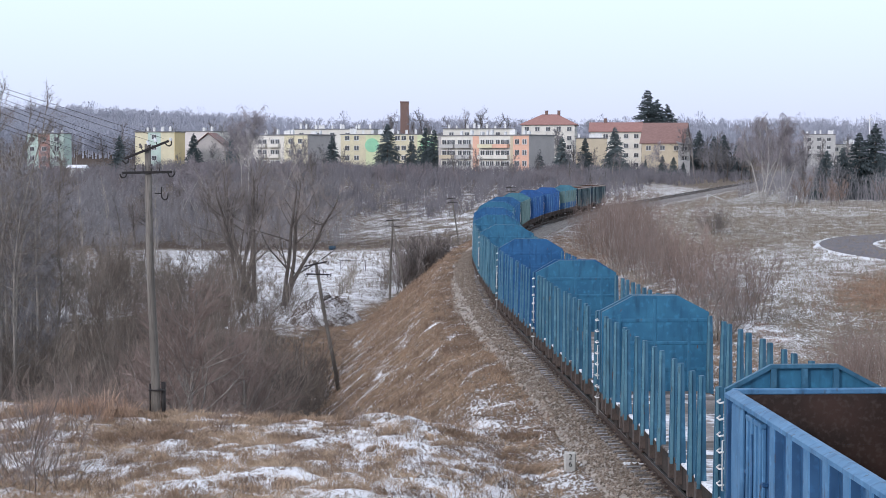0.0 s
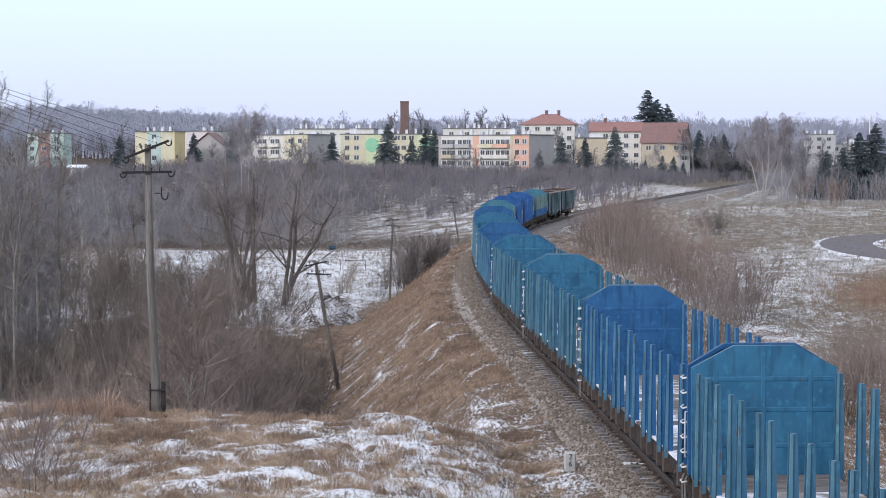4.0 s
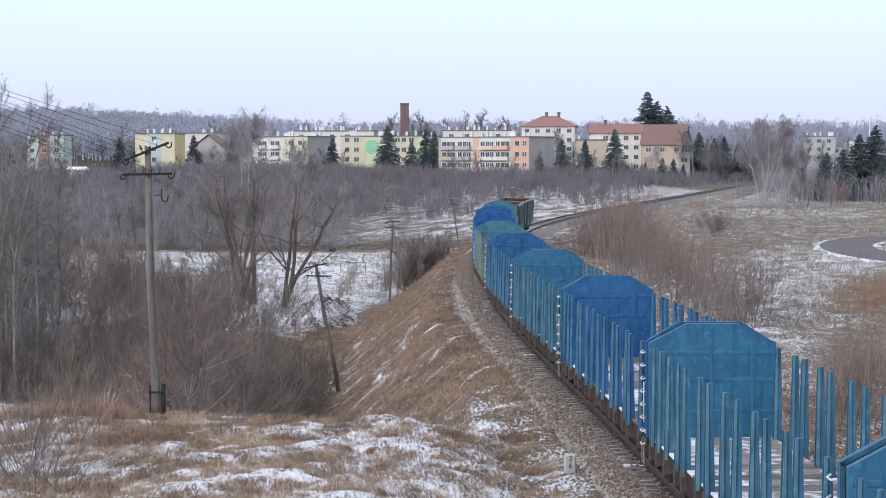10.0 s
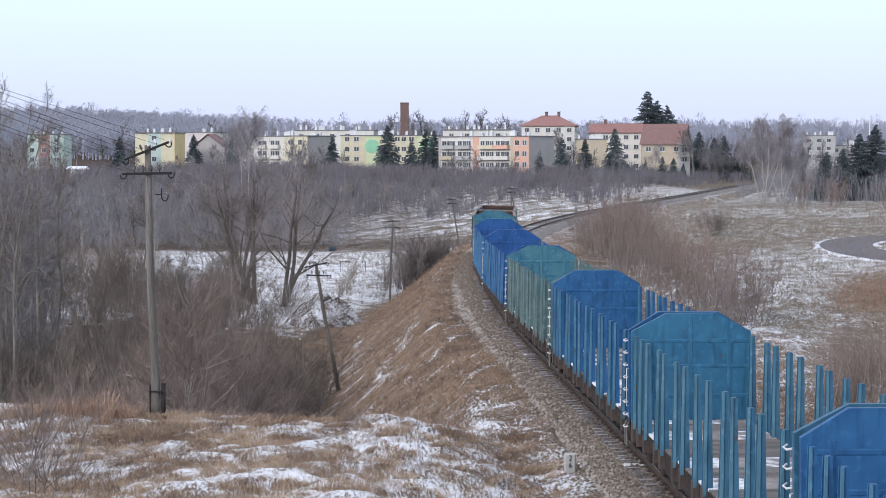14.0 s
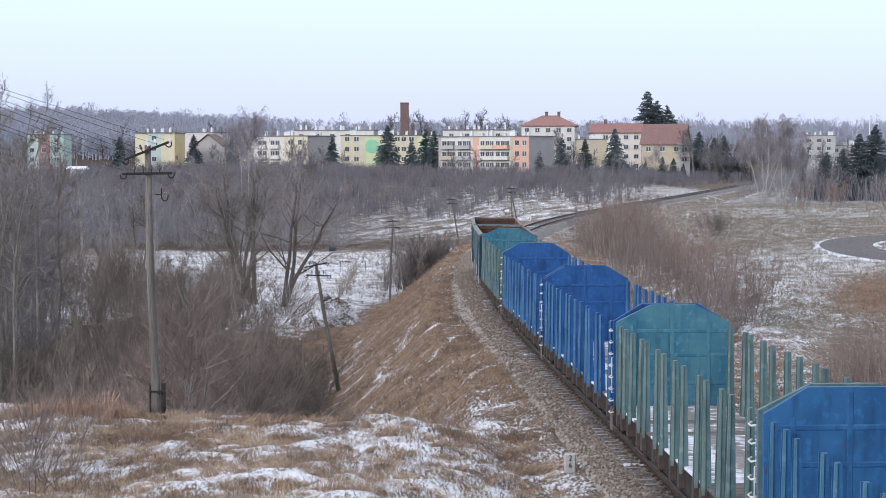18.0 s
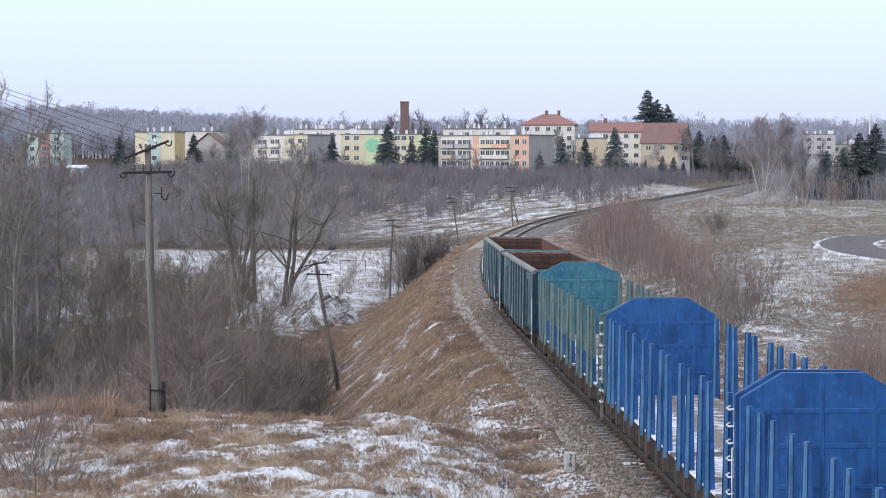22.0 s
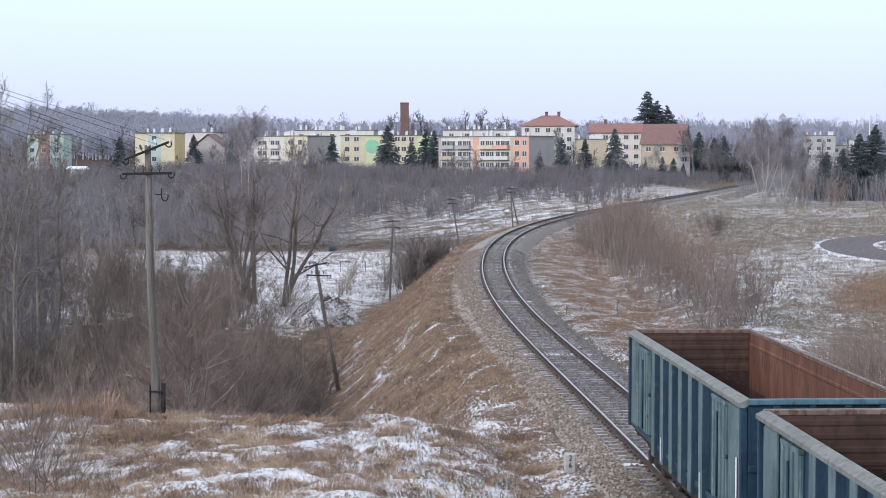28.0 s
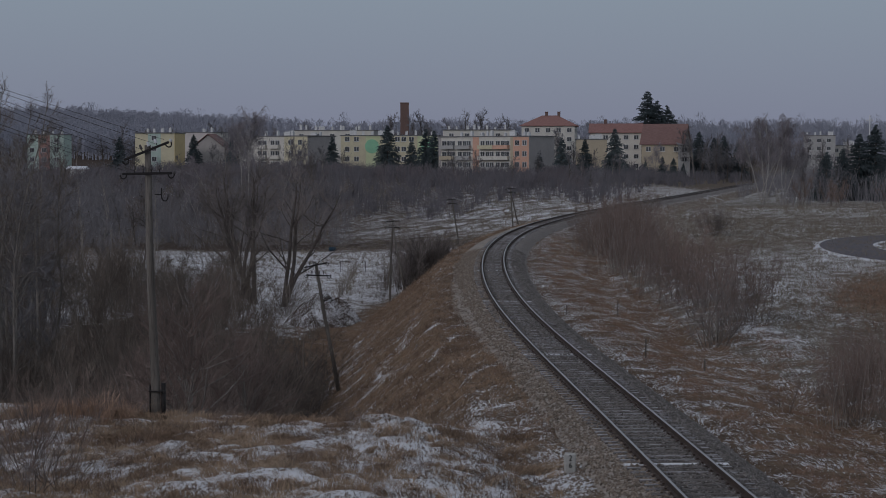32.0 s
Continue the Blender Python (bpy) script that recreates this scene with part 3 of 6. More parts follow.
def timber_wagon(name, s16, wall, post, label):
    """A stanchion wagon for logs: plank floor on a steel frame, six pairs of stakes a side, tall ribbed end walls, ladders."""
    half, body = 8.379, 8.05
    w = tagged(empty(name), label, "freight wagon", "timber wagons of the train")
    bm = bmesh.new()
    for s in (-1, 1):
        prism(bm, [(-body, 1.12), (-body, .92), (-5.2, .90), (-3.6, .66), (3.6, .66), (5.2, .90), (body, .92), (body, 1.12)], "x", s * 1.30 - .05, s * 1.30 + .05)
        box(bm, s * .35 - .08, -body, .78, s * .35 + .08, body, 1.1)
    for yy in (-body + .06, -4, 0, 4, body - .06):
        box(bm, -1.3, yy - .08, .82, 1.3, yy + .08, 1.1)
    part("underframe", bm, GRIME, w, "grimy dark steel underframe")
    rng = random.Random(int(s16 * 10) + 5)
    for i in range(26):
        y0 = -body + .05 + i * (2 * body - .1) / 26
        piece("floor_plank", PLANKS[0 if rng.random() < .3 else 1], w, pose(0, y0, rng.uniform(0, .012)))
    for e in (-1, 1):
        g = empty("end_wall", pose(0, e * 8.11, 0, 0, 0, 0 if e > 0 else 180))
        g.parent = w
        for me in END_PANEL[wall.name]:
            piece(me.name.split(".")[0], me, g)
        piece("wall_frame", END_FRAME[post.name], g)
        for k in range(8):
            piece("ladder_rung", LADDER[0], g, pose(0, 0, .92 + .295 * k), "white ladder rung")
        piece("hand_rail", LADDER[1], g, label="thin white hand rail")
        piece("stirrup", LADDER[2], g, label="pale steel stirrup step")
    for s in (-1, 1):
        for c, gap in ((6.40, .48), (4.13, .39), (1.75, .45), (-.57, .47), (-3.05, .41), (-5.22, .40)) if s < 0 else ((5.65, .38), (3.42, .43), (1.0, .47), (-1.25, .45), (-3.62, .41), (-5.82, .40)):
            for j in (-gap, gap):
                y = c + j + rng.uniform(-.05, .05)
                piece("stake", STAKE[post.name], w, pose(s * 1.36, y, 0, 0, 0, rng.uniform(-3, 3)) @ pose(0, 0, 0, 0, s * rng.uniform(-.5, .6), 0))
        for y in (-7.34, 7.66):
            piece("stake", STAKE[post.name], w, pose(s * 1.36, y, 0))
    TRAIN.append((w, s16, 6.2, running_gear(w, half, 6.2, body)))
    return w


def keep(name, bm, *mats):
    """A mesh to be shared by several parts."""
    me = bpy.data.meshes.new(name)
    bm.to_mesh(me)
    bm.free()
    for m in mats:
        me.materials.append(m)
    return me


def make_wagon_meshes():
    for mat in (DECK, DECKSNOW):
        bm = bmesh.new()
        box(bm, -1.36, .01, 1.12, 1.36, .60, 1.18, 0, .012)
        me = bpy.data.meshes.new("floor_plank")
        bm.to_mesh(me)
        bm.free()
        me.materials.append(mat)
        PLANKS.append(me)
    for mat in PAINTS.values():
        # the end wall faces -y (towards the load) and its frame stands on the outer side
        top = dict(wagon_teal=.60, wagon_faded=.60, wagon_green=.56, wagon_sage=.56, wagon_moss=.56).get(mat.name, .71)
        out = [(-1.40, 1.10), (1.40, 1.10), (1.42, 3.27), (top, 3.70), (-top, 3.70), (-1.42, 3.27)]
        bm = bmesh.new()
        prism(bm, out, "y", -.02, .02)
        END_PANEL[mat.name] = [keep("wall_panel", bm, mat)]
        for x in (-.95, -.02, .90):
            bm = bmesh.new()
            prism(bm, [(x - .05, -.021), (x - .035, -.033), (x + .035, -.033), (x + .05, -.021)], "z", 1.15, 3.22 if abs(x) > .5 else 3.62)
            END_PANEL[mat.name].append(keep("rib", bm, mat))
        for z in (1.75, 2.45, 3.05):
            bm = bmesh.new()
            prism(bm, [(-.021, z - .05), (-.030, z - .03), (-.030, z + .03), (-.021, z + .05)], "x", -1.36, 1.36)
            END_PANEL[mat.name].append(keep("rib", bm, mat))
        bm = bmesh.new()
        for a, b in zip(out, out[1:] + out[:1]):
            n = Vector((b[1] - a[1], a[0] - b[0])).normalized() * .07
            prism(bm, [a, b, (b[0] - n.x, b[1] - n.y), (a[0] - n.x, a[1] - n.y)], "y", .021, .11)
        for x in (-top + .04, 0, top - .04):
            box(bm, x - .05, .021, 1.1, x + .05, .10, 3.66)
        box(bm, -1.36, .021, 2.2, 1.36, .08, 2.3)
        for s in (-1, 1):
            rod(bm, (s * 1.0, .06, 2.25), (s * 1.0, .10, 1.15), .035, n=6)
        me = bpy.data.meshes.new("wall_frame")
        bm.to_mesh(me)
        bm.free()
        me.materials.append(mat)
        END_FRAME[mat.name] = me
        # a tapered H-section stake in its dark socket
        bm = bmesh.new()
        for k, (w0, w1) in enumerate(((.10, .058),)):
            for yy in (-.095, .08):
                rings = []
                for z, q, g in ((1.0, w0, .85), (1.85, .084, .78), (3.20, w1, .55)):
                    rings.append([bm.verts.new(c) for c in ((-q, yy * g, z), (q, yy * g, z), (q, yy * g + .015, z), (-q, yy * g + .015, z))])
                for i in (0, 1):
                    for j in range(4):
                        f = bm.faces.new((rings[i][j], rings[i][(j + 1) % 4], rings[i + 1][(j + 1) % 4], rings[i + 1][j]))
                        f.material_index = 3 if j in (1, 3) and i == 1 else 2 if i == 0 else 0
                bm.faces.new(rings[2])
                e = -1 if yy < 0 else 1
                # an added lip in lighter paint shows the stake's narrow lit side
                lit_lips = [[bm.verts.new((-e * x, e * (abs(yy) * g + dy), z)) for x, dy in ((-q, 0), (-q, .03), (-q * .3, .03), (-q * .3, 0))] for z, q, g in ((1.04, w0, .85), (1.85, .084, .78), (3.20, w1, .55))]
                for i in (0, 1):
                    for j in range(4):
                        bm.faces.new((lit_lips[i][j], lit_lips[i][(j + 1) % 4], lit_lips[i + 1][(j + 1) % 4], lit_lips[i + 1][j])).material_index = 3
                bm.faces.new(lit_lips[2]).material_index = 3
            box(bm, -.03, -.05, 1.0, .03, .05, 3.16)
            box(bm, -.038, -.05, 3.17, .038, .05, 3.205)
        box(bm, -.112, -.09, .74, .112, .09, 1.16, 1, .01)
        bmesh.ops.recalc_face_normals(bm, faces=bm.faces[:])
        me = bpy.data.meshes.new("stake")
        bm.to_mesh(me)
        bm.free()
        me.materials.append(mat)
        me.materials.append(SOCKET)
        me.materials.append(PAINTS["navy"] if mat is PAINTS["moss"] else mat)
        me.materials.append(EDGES.get(mat.name, RIMBLUE))
        STAKE[mat.name] = me
    bm = bmesh.new()
    tube(bm, [(1.40, -.44, .03), (1.47, -.38, 0), (1.47, -.16, 0), (1.40, -.06, .03)], [.018] * 4, n=6)
    LADDER.append(keep("ladder_rung", bm, WHITEPAINT))
    bm = bmesh.new()
    tube(bm, [(1.40, .02, 1.45), (1.46, .06, 1.45), (1.46, .06, 2.35), (1.40, .02, 2.35)], [.013] * 4, n=6)
    LADDER.append(keep("hand_rail", bm, WHITEPAINT))
    bm = bmesh.new()
    tube(bm, [(1.38, -.12, 1.05), (1.42, -.12, .95), (1.42, -.12, .48), (1.42, -.42, .48), (1.42, -.42, .95), (1.38, -.42, 1.05)], [.02] * 6, n=6)
    LADDER.append(keep("stirrup", bm, STEPSTEEL))


def gondola(name, s16, coat, rim, rust, label):
    """A high-sided open wagon: pressed posts along its sides, two pairs of doors a side, rusty inside."""
    half, body, w2, lo, hi = 7.02, 6.36, 1.38, 1.20, 3.28
    # raised plates are paler; the darker coat also holds the recesses' shade
    face = PAINTS["pale"] if coat is PAINTS["slate"] else RIMBLUE
    w = tagged(empty(name), label, "freight wagon", "open wagons of the train")
    bm = bmesh.new()
    for s in (-1, 1):
        prism(bm, [(-body, 1.2), (-body, .95), (-4.6, .92), (-3.2, .70), (3.2, .70), (4.6, .92), (body, .95), (body, 1.2)], "x", s * 1.28 - .06, s * 1.28 + .06)
        box(bm, s * .35 - .08, -body, .8, s * .35 + .08, body, 1.15)
    for y in (-body + .06, -3.5, 0, 3.5, body - .06):
        box(bm, -1.3, y - .1, .85, 1.3, y + .1, 1.15)
    part("underframe", bm, GRIME, w, "grimy dark steel underframe")
    bm = bmesh.new()
    box(bm, -w2, -body, 1.15, w2, body, lo + .02)
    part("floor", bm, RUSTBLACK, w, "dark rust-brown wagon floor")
    for s in (-1, 1):
        side = empty("side_wall", pose(0, 0, 0, 0, 0, 0 if s > 0 else 180))
        side.parent = w
        bm = bmesh.new()
        box(bm, w2 - .02, -body, lo - .1, w2, body, hi)
        part("outer_sheet", bm, coat, side)
        bm = bmesh.new()
        box(bm, w2 - .032, -body + .03, 1.95, w2 - .021, body - .03, hi - .01)
        part("inner_sheet", bm, rust, side, "rusty inner sheet with scraped marks")
        # the lower sheets take the darker rust tones
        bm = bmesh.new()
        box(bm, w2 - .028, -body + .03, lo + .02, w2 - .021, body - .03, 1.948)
        part("lower_sheet", bm, RUSTDARK if rust is RUSTY else RUSTBLACK, side, "dark lower inner sheet")
        bm = bmesh.new()
        prism(bm, [(w2 - .033, 2.93), (w2 - .045, 2.95), (w2 - .045, 3.0), (w2 - .033, 3.02)], "y", -body + .05, body - .05)
        part("inner_rib", bm, rust, side)
        doors = ((-4.95, -3.6), (3.6, 4.95))
        for y in (-2.75, -1.65, -.55, .55, 1.65, 2.75):
            piece("post", POST[coat.name], side, pose(w2, y, 0))
        for y in (-6.31, 6.31):
            bm = bmesh.new()
            box(bm, w2, y - .05, lo - .1, w2 + .13, y + .05, hi - .08, 0, .015)
            part("corner_flange", bm, coat, side)
        for y0, y1 in ((-6.02, -5.22), (5.22, 6.02)):
            bm = bmesh.new()
            box(bm, w2, y0, lo - .02, w2 + .11, y1, hi - .12, 0, .04)
            part("end_plate", bm, face, side)
        for a, b in doors:
            for y0, y1 in ((a + .12, (a + b) / 2 - .07), ((a + b) / 2 + .07, b - .12)):
                bm = bmesh.new()
                box(bm, w2, y0, lo + .02, w2 + .07, y1, hi - .20, 0, .015)
                box(bm, w2, y0 - .03, hi - .26, w2 + .11, y1 + .03, hi - .17, 0, .015)
                part("side_door", bm, face, side)
                for y in (y0 + .07, y1 - .07):
                    bm = bmesh.new()
                    box(bm, w2 + .03, y - .05, lo + .04, w2 + .11, y + .05, hi - .22, 0, .015)
                    part("door_stiffener", bm, face, side)
            bm = bmesh.new()
            for y in (a + .02, b - .02):
                box(bm, w2 + .0, y - .05, 2.1, w2 + .10, y + .05, 2.17, 0, .012)
            rod(bm, (w2 + .12, (a + b) / 2, 1.3), (w2 + .12, (a + b) / 2, 2.85), .022, n=6)
            part("lock_bar", bm, coat, side)
        bm = bmesh.new()
        prism(bm, [(w2 - .05, hi - .02), (w2 + .06, hi - .10), (w2 + .155, hi - .085), (w2 + .155, hi - .015), (w2 + .03, hi + .045), (w2 - .05, hi + .045)], "y", -body - .02, body + .02)
        part("top_rim", bm, rim if s < 0 or rim is RIMBLUE else RIMRUST, side, "worn painted top rim")
        bm = bmesh.new()
        box(bm, w2, -body, lo - .12, w2 + .07, body, lo + .0, 0, .012)
        part("bottom_sill", bm, coat, side)
        bm = bmesh.new()
        rod(bm, (w2 + .12, 6.0, .75), (w2 + .12, 6.0, 2.3), .016, n=6)
        for z in (.75, 1.05):
            rod(bm, (w2 + .12, 5.75, z), (w2 + .12, 6.2, z), .016, n=6)
        part("hand_rail", bm, WHITEPAINT, side, "white hand rail and steps")
        for y in (-1.62, 2.8):
            bm = bmesh.new()
            rod(bm, (w2 + .150, y, 1.0), (w2 + .150, y, 1.5), .009, n=5)
            part("chalk_edge", bm, WHITEPAINT, side, "white-painted edge of a post")
    for e in (-1, 1):
        g = empty("end_wall", pose(0, 0, 0, 0, 0, 0 if e > 0 else 180))
        g.parent = w
        bm = bmesh.new()
        box(bm, -w2 + .02, body - .02, lo - .1, w2 - .02, body, hi)
        for x in (-.9, -.3, .3, .9):
            box(bm, x - .06, body, lo - .1, x + .06, body + .1, hi - .05, 0, .015)
        box(bm, -w2, body, 2.1, w2, body + .07, 2.22, 0, .015)
        part("outer_sheet", bm, coat, g)
        bm = bmesh.new()
        box(bm, -w2 + .04, body - .032, 2.36, w2 - .04, body - .021, hi - .01)
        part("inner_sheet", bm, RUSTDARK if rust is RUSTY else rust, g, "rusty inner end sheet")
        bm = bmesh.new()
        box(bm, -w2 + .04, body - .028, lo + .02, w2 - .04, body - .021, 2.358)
        part("lower_sheet", bm, RUSTBLACK, g, "very dark lower end sheet")
        for z in () if rust is RUSTBLACK else (2.46, 2.68, 2.90, 3.12):
            bm = bmesh.new()
            prism(bm, [(body - .033, z - .06), (body - .046, z - .03), (body - .046, z + .03), (body - .033, z + .06)], "x", -w2 + .06, w2 - .06)
            part("inner_rib", bm, RUSTDARK if rust is RUSTY else rust, g)
        bm = bmesh.new()
        box(bm, -w2 - .02, body - .05, hi - .04, w2 + .02, body + .10, hi + .057, 0, .015)
        part("top_rim", bm, RIMBLUE if rim is RIMBLUE else RIMTEAL if e < 0 else RIMRUST, g, "worn rim of the end wall")
    TRAIN.append((w, s16, 4.5, running_gear(w, half, 4.5, body)))
    return w


PLANKS, END_PANEL, END_FRAME, STAKE, LADDER, POST = [], {}, {}, {}, [], {}
SOCKET = stuff("rusty_brown_socket", ((.06, .047, .042), (.10, .078, .068), (.04, .032, .029)), scale=3, vary=.1)
DECK = stuff("grey_floor_boards", ((.10, .09, .085), (.19, .175, .165), (.07, .06, .055)), scale=3, stretch=(.4, 2, 1), vary=.25)
DECKSNOW = stuff("floor_boards_under_snow", ((.24, .22, .21), (.70, .72, .76), (.14, .12, .11)), scale=1.3, fine=5, spread=(.42, .5), vary=.08)
PAINTS = {k: paint("wagon_" + k, *(tuple(.93 * q for q in tone) for tone in c)) for k, c in dict(
    teal=((.02, .108, .205), (.032, .148, .255)), blue=((.012, .079, .205), (.023, .112, .262)), deep=((.009, .063, .21), (.019, .093, .28)),
    green=((.026, .125, .20), (.06, .18, .23)), slate=((.011, .034, .060), (.018, .050, .080)), pale=((.082, .136, .148), (.118, .176, .184)), sky=((.016, .066, .158), (.03, .10, .215)), navy=((.014, .07, .19), (.026, .10, .24)),
    faded=((.027, .103, .180), (.046, .138, .22)), sage=((.07, .135, .145), (.105, .18, .185)), moss=((.07, .135, .14), (.105, .18, .18))).items()}
RIMGREY = paint("worn_grey_green_rim", (.145, .155, .142), (.19, .198, .18), (.10, .075, .058), .58)
RIMTEAL = paint("worn_teal_rim", (.045, .125, .175), (.08, .165, .205), (.09, .07, .06), .60)
RIMRUST = paint("rust_worn_rim", (.16, .11, .09), (.20, .15, .125), (.10, .055, .04), .52)
RIMBLUE = paint("worn_light_blue_rim", (.045, .14, .27), (.075, .185, .325), (.05, .07, .10), .62)
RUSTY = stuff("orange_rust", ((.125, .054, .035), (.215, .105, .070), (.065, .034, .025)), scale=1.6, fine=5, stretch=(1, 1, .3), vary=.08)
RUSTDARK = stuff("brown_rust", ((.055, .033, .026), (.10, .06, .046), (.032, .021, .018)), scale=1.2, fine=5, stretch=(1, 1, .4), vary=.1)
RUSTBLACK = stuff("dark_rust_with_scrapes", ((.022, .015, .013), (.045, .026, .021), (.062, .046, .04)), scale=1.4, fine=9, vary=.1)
STEPSTEEL = plain("grey_step_steel", (.17, .16, .15), .7)
# paler worn paint that also holds the light on the stakes' edges
EDGES = {"wagon_blue": paint("worn_blue_stake_edge", (.045, .14, .22), (.075, .18, .26), (.06, .08, .08), .62), "wagon_sage": paint("worn_sage_edge", (.11, .17, .165), (.15, .21, .20), (.10, .08, .06), .62), "wagon_faded": paint("worn_stake_edge", (.055, .155, .22), (.09, .195, .25), (.06, .08, .08), .62)}
EDGES["wagon_moss"] = EDGES["wagon_sage"]
make_wagon_meshes()
for mat in PAINTS.values():
    bm = bmesh.new()
    prism(bm, [(0, -.20), (.125, -.18), (.14, -.15), (.14, .15), (.125, .18), (0, .20)], "z", .93, 3.20)
    bm.normal_update()
    # only fronts are pale: the shade on the flanks is painted dark
    for f in bm.faces:
        f.material_index = 1 if f.normal.x > .5 else 0
    me = bpy.data.meshes.new("post")
    bm.to_mesh(me)
    bm.free()
    me.materials.append(mat)
    me.materials.append(PAINTS["pale"] if mat is PAINTS["slate"] else RIMBLUE if mat is PAINTS["sky"] else mat)
    POST[mat.name] = me

JOINT = 77.22          # the coupling between the last timber wagon and the open wagons, at 16 s
LONG = 16.758
COATS = ("teal", "teal", "blue", "teal", "teal", "blue", "teal", "blue", "green", "deep", "deep", "green")
HUE = dict(teal="teal-blue", blue="faded blue", deep="bright blue", green="grey-green")
lead = gondola("open_wagon", JOINT - 12 * LONG - 7.02, PAINTS["sky"], RIMBLUE, RUSTBLACK, "blue open freight wagon, dark rusty inside, light blue rim")
for i, c in enumerate(COATS):
    timber_wagon("timber_wagon", JOINT - (12 - i) * LONG + LONG / 2 - .30, PAINTS[c], PAINTS["moss" if i == 11 else dict(deep="deep", green="sage", blue="blue").get(c, "faded")], "empty " + HUE[c] + " timber wagon with stakes and tall end walls")
gondola("open_wagon", JOINT + 7.02, PAINTS["slate"], RIMGREY, RUSTDARK, "slate-blue open freight wagon, brown rust inside, grey rim")
gondola("open_wagon", JOINT + 14.04 + 7.02, PAINTS["slate"], RIMGREY, RUSTY, "slate-blue open freight wagon, orange rust inside, grey rim")


for k, (y, z, w, h) in enumerate(((5.72, 2.05, .34, .07), (5.78, 1.92, .24, .05), (5.72, 1.80, .36, .05), (5.80, 1.68, .18, .05), (5.70, 1.50, .40, .09), (-5.75, 1.9, .34, .06), (-5.75, 1.75, .26, .06))):
    bm = bmesh.new()
    box(bm, -1.386, y - w / 2, z, -1.3805, y + w / 2, z + h)
    part("stencil_bar", bm, WHITEPAINT, lead, "faded white stencilled marking")


def wagon_pose(s, pivot):
    """A wagon rides on its two bogies, chord-wise over the bend."""
    a, b = line(s - pivot), line(s + pivot)
    t = math.atan2(b[0] - a[0], b[1] - a[1])
    return Matrix.Translation(((a[0] + b[0]) / 2, (a[1] + b[1]) / 2, (a[2] + b[2]) / 2)) @ Matrix.Rotation(-t, 4, "Z") @ Matrix.Rotation((a[4] + b[4]) / 2, 4, "Y")


def motions():
    turns = [(t, np.interp(t, RUN_T, RUN) / .46) for t in np.arange(0, 32.001, 1 / 15)]
    for w, s16, pivot, sets in TRAIN:
        walk(w, [(t, wagon_pose(s16 - np.interp(t, RUN_T, RUN), pivot)) for t in np.arange(0, 32.01, .5)])
        for ws, y in sets:
            base = Matrix.Translation((0, y, .46))
            walk(ws, [(t, base @ Matrix.Rotation(a, 4, "X")) for t, a in turns])


# ---- telegraph poles beside the line ----
def swan(bm, x, y, z, up=1):
    """A hooked iron pin with a white insulator on it."""
    rod(bm, (x, y, z), (x, y, z + .10), .014, n=5, mat=0)
    rod(bm, (x, y, z + .08), (x, y, z + .17), .045, .03, n=8, mat=1)
    rod(bm, (x, y, z + .17), (x, y, z + .21), .038, .02, n=8, mat=1)


def hook(bm, x, y, z, s):
    for k in range(5):
        a, b = math.pi * (1 + k / 5), math.pi * (1 + (k + 1) / 5)
        rod(bm, (x + s * .09 * (1 + math.cos(a)), y, z + .12 * math.sin(a)), (x + s * .09 * (1 + math.cos(b)), y, z + .12 * math.sin(b)), .02, n=5, mat=0)
    rod(bm, (x + s * .18, y, z), (x + s * .18, y, z + .09), .04, .03, n=8, mat=1)


def telegraph_pole(base, top, arms, label, r=.125, stub=False, strut=None):
    """A round wooden pole from base to top, with crossarms that carry pins and insulators."""
    b, t = Vector(base), Vector(top)
    p = tagged(empty("telegraph_pole", Matrix.Translation(b)), label, "pole", "telegraph poles along the track")
    bm = bmesh.new()
    d = t - b
    q = Vector((0, 0, -.5))
    tube(bm, [q + (d - q) * (k / 6) + Vector((.02 * math.sin(k * 1.3), 0, 0)) for k in range(7)], [r * (1 - .055 * k) for k in range(7)])
    part("shaft", bm, TIMBER, p, "grey weathered wooden shaft")
    for down, w, tilt in arms:
        c = d * (1 - down / d.length)
        g = empty("crossarm", Matrix.Translation(c) @ pose(0, -.12, 0, 0, -tilt, 8))
        g.parent = p
        bm = bmesh.new()
        box(bm, -w, -.04, -.035, w, .04, .035, 0, .008)
        part("arm_bar", bm, IRON, g)
        for k in range(6):
            x = -w + .12 + k * (2 * w - .24) / 5
            bm = bmesh.new()
            if k in (0, 5):
                hook(bm, x - (.18 if k == 0 else 0), 0, -.02, 1)
            else:
                swan(bm, x, 0, .02)
            # insulators in shade get a dark copy of the ceramic
            lit = down < .5 and k > 2
            part("insulator", bm, [IRON, CERAMIC if lit else SHADEWARE], g, "white insulator on an iron pin" if lit else "insulator on an iron pin, coloured dark for the shade")
    if stub:
        bm = bmesh.new()
        rod(bm, (-.17, .02, -.4), (-.17, .02, .95), .022, n=8)
        rod(bm, (.20, .02, -.4), (.20, .02, 1.0), .062, n=8)
        box(bm, -.19, -.16, .76, .24, .16, .80)
        part("foot_stubs", bm, IRON, p, "dark footing stubs strapped to the pole")
        bm = bmesh.new()
        hook(bm, .19, 0, d.z - 1.42, 1)
        rod(bm, (0, 0, d.z - 1.36), (.19, 0, d.z - 1.36), .016, n=5)
        rod(bm, (.19, 0, d.z - 1.44), (.19, 0, d.z - 1.18), .02, n=5)
        part("insulator", bm, [IRON, SHADEWARE], p)
    if strut:
        bm = bmesh.new()
        rod(bm, Vector(strut) - b, (d * .93), .10, .08, n=10)
        part("strut", bm, TIMBER, p, "leaning wooden strut")
    return p


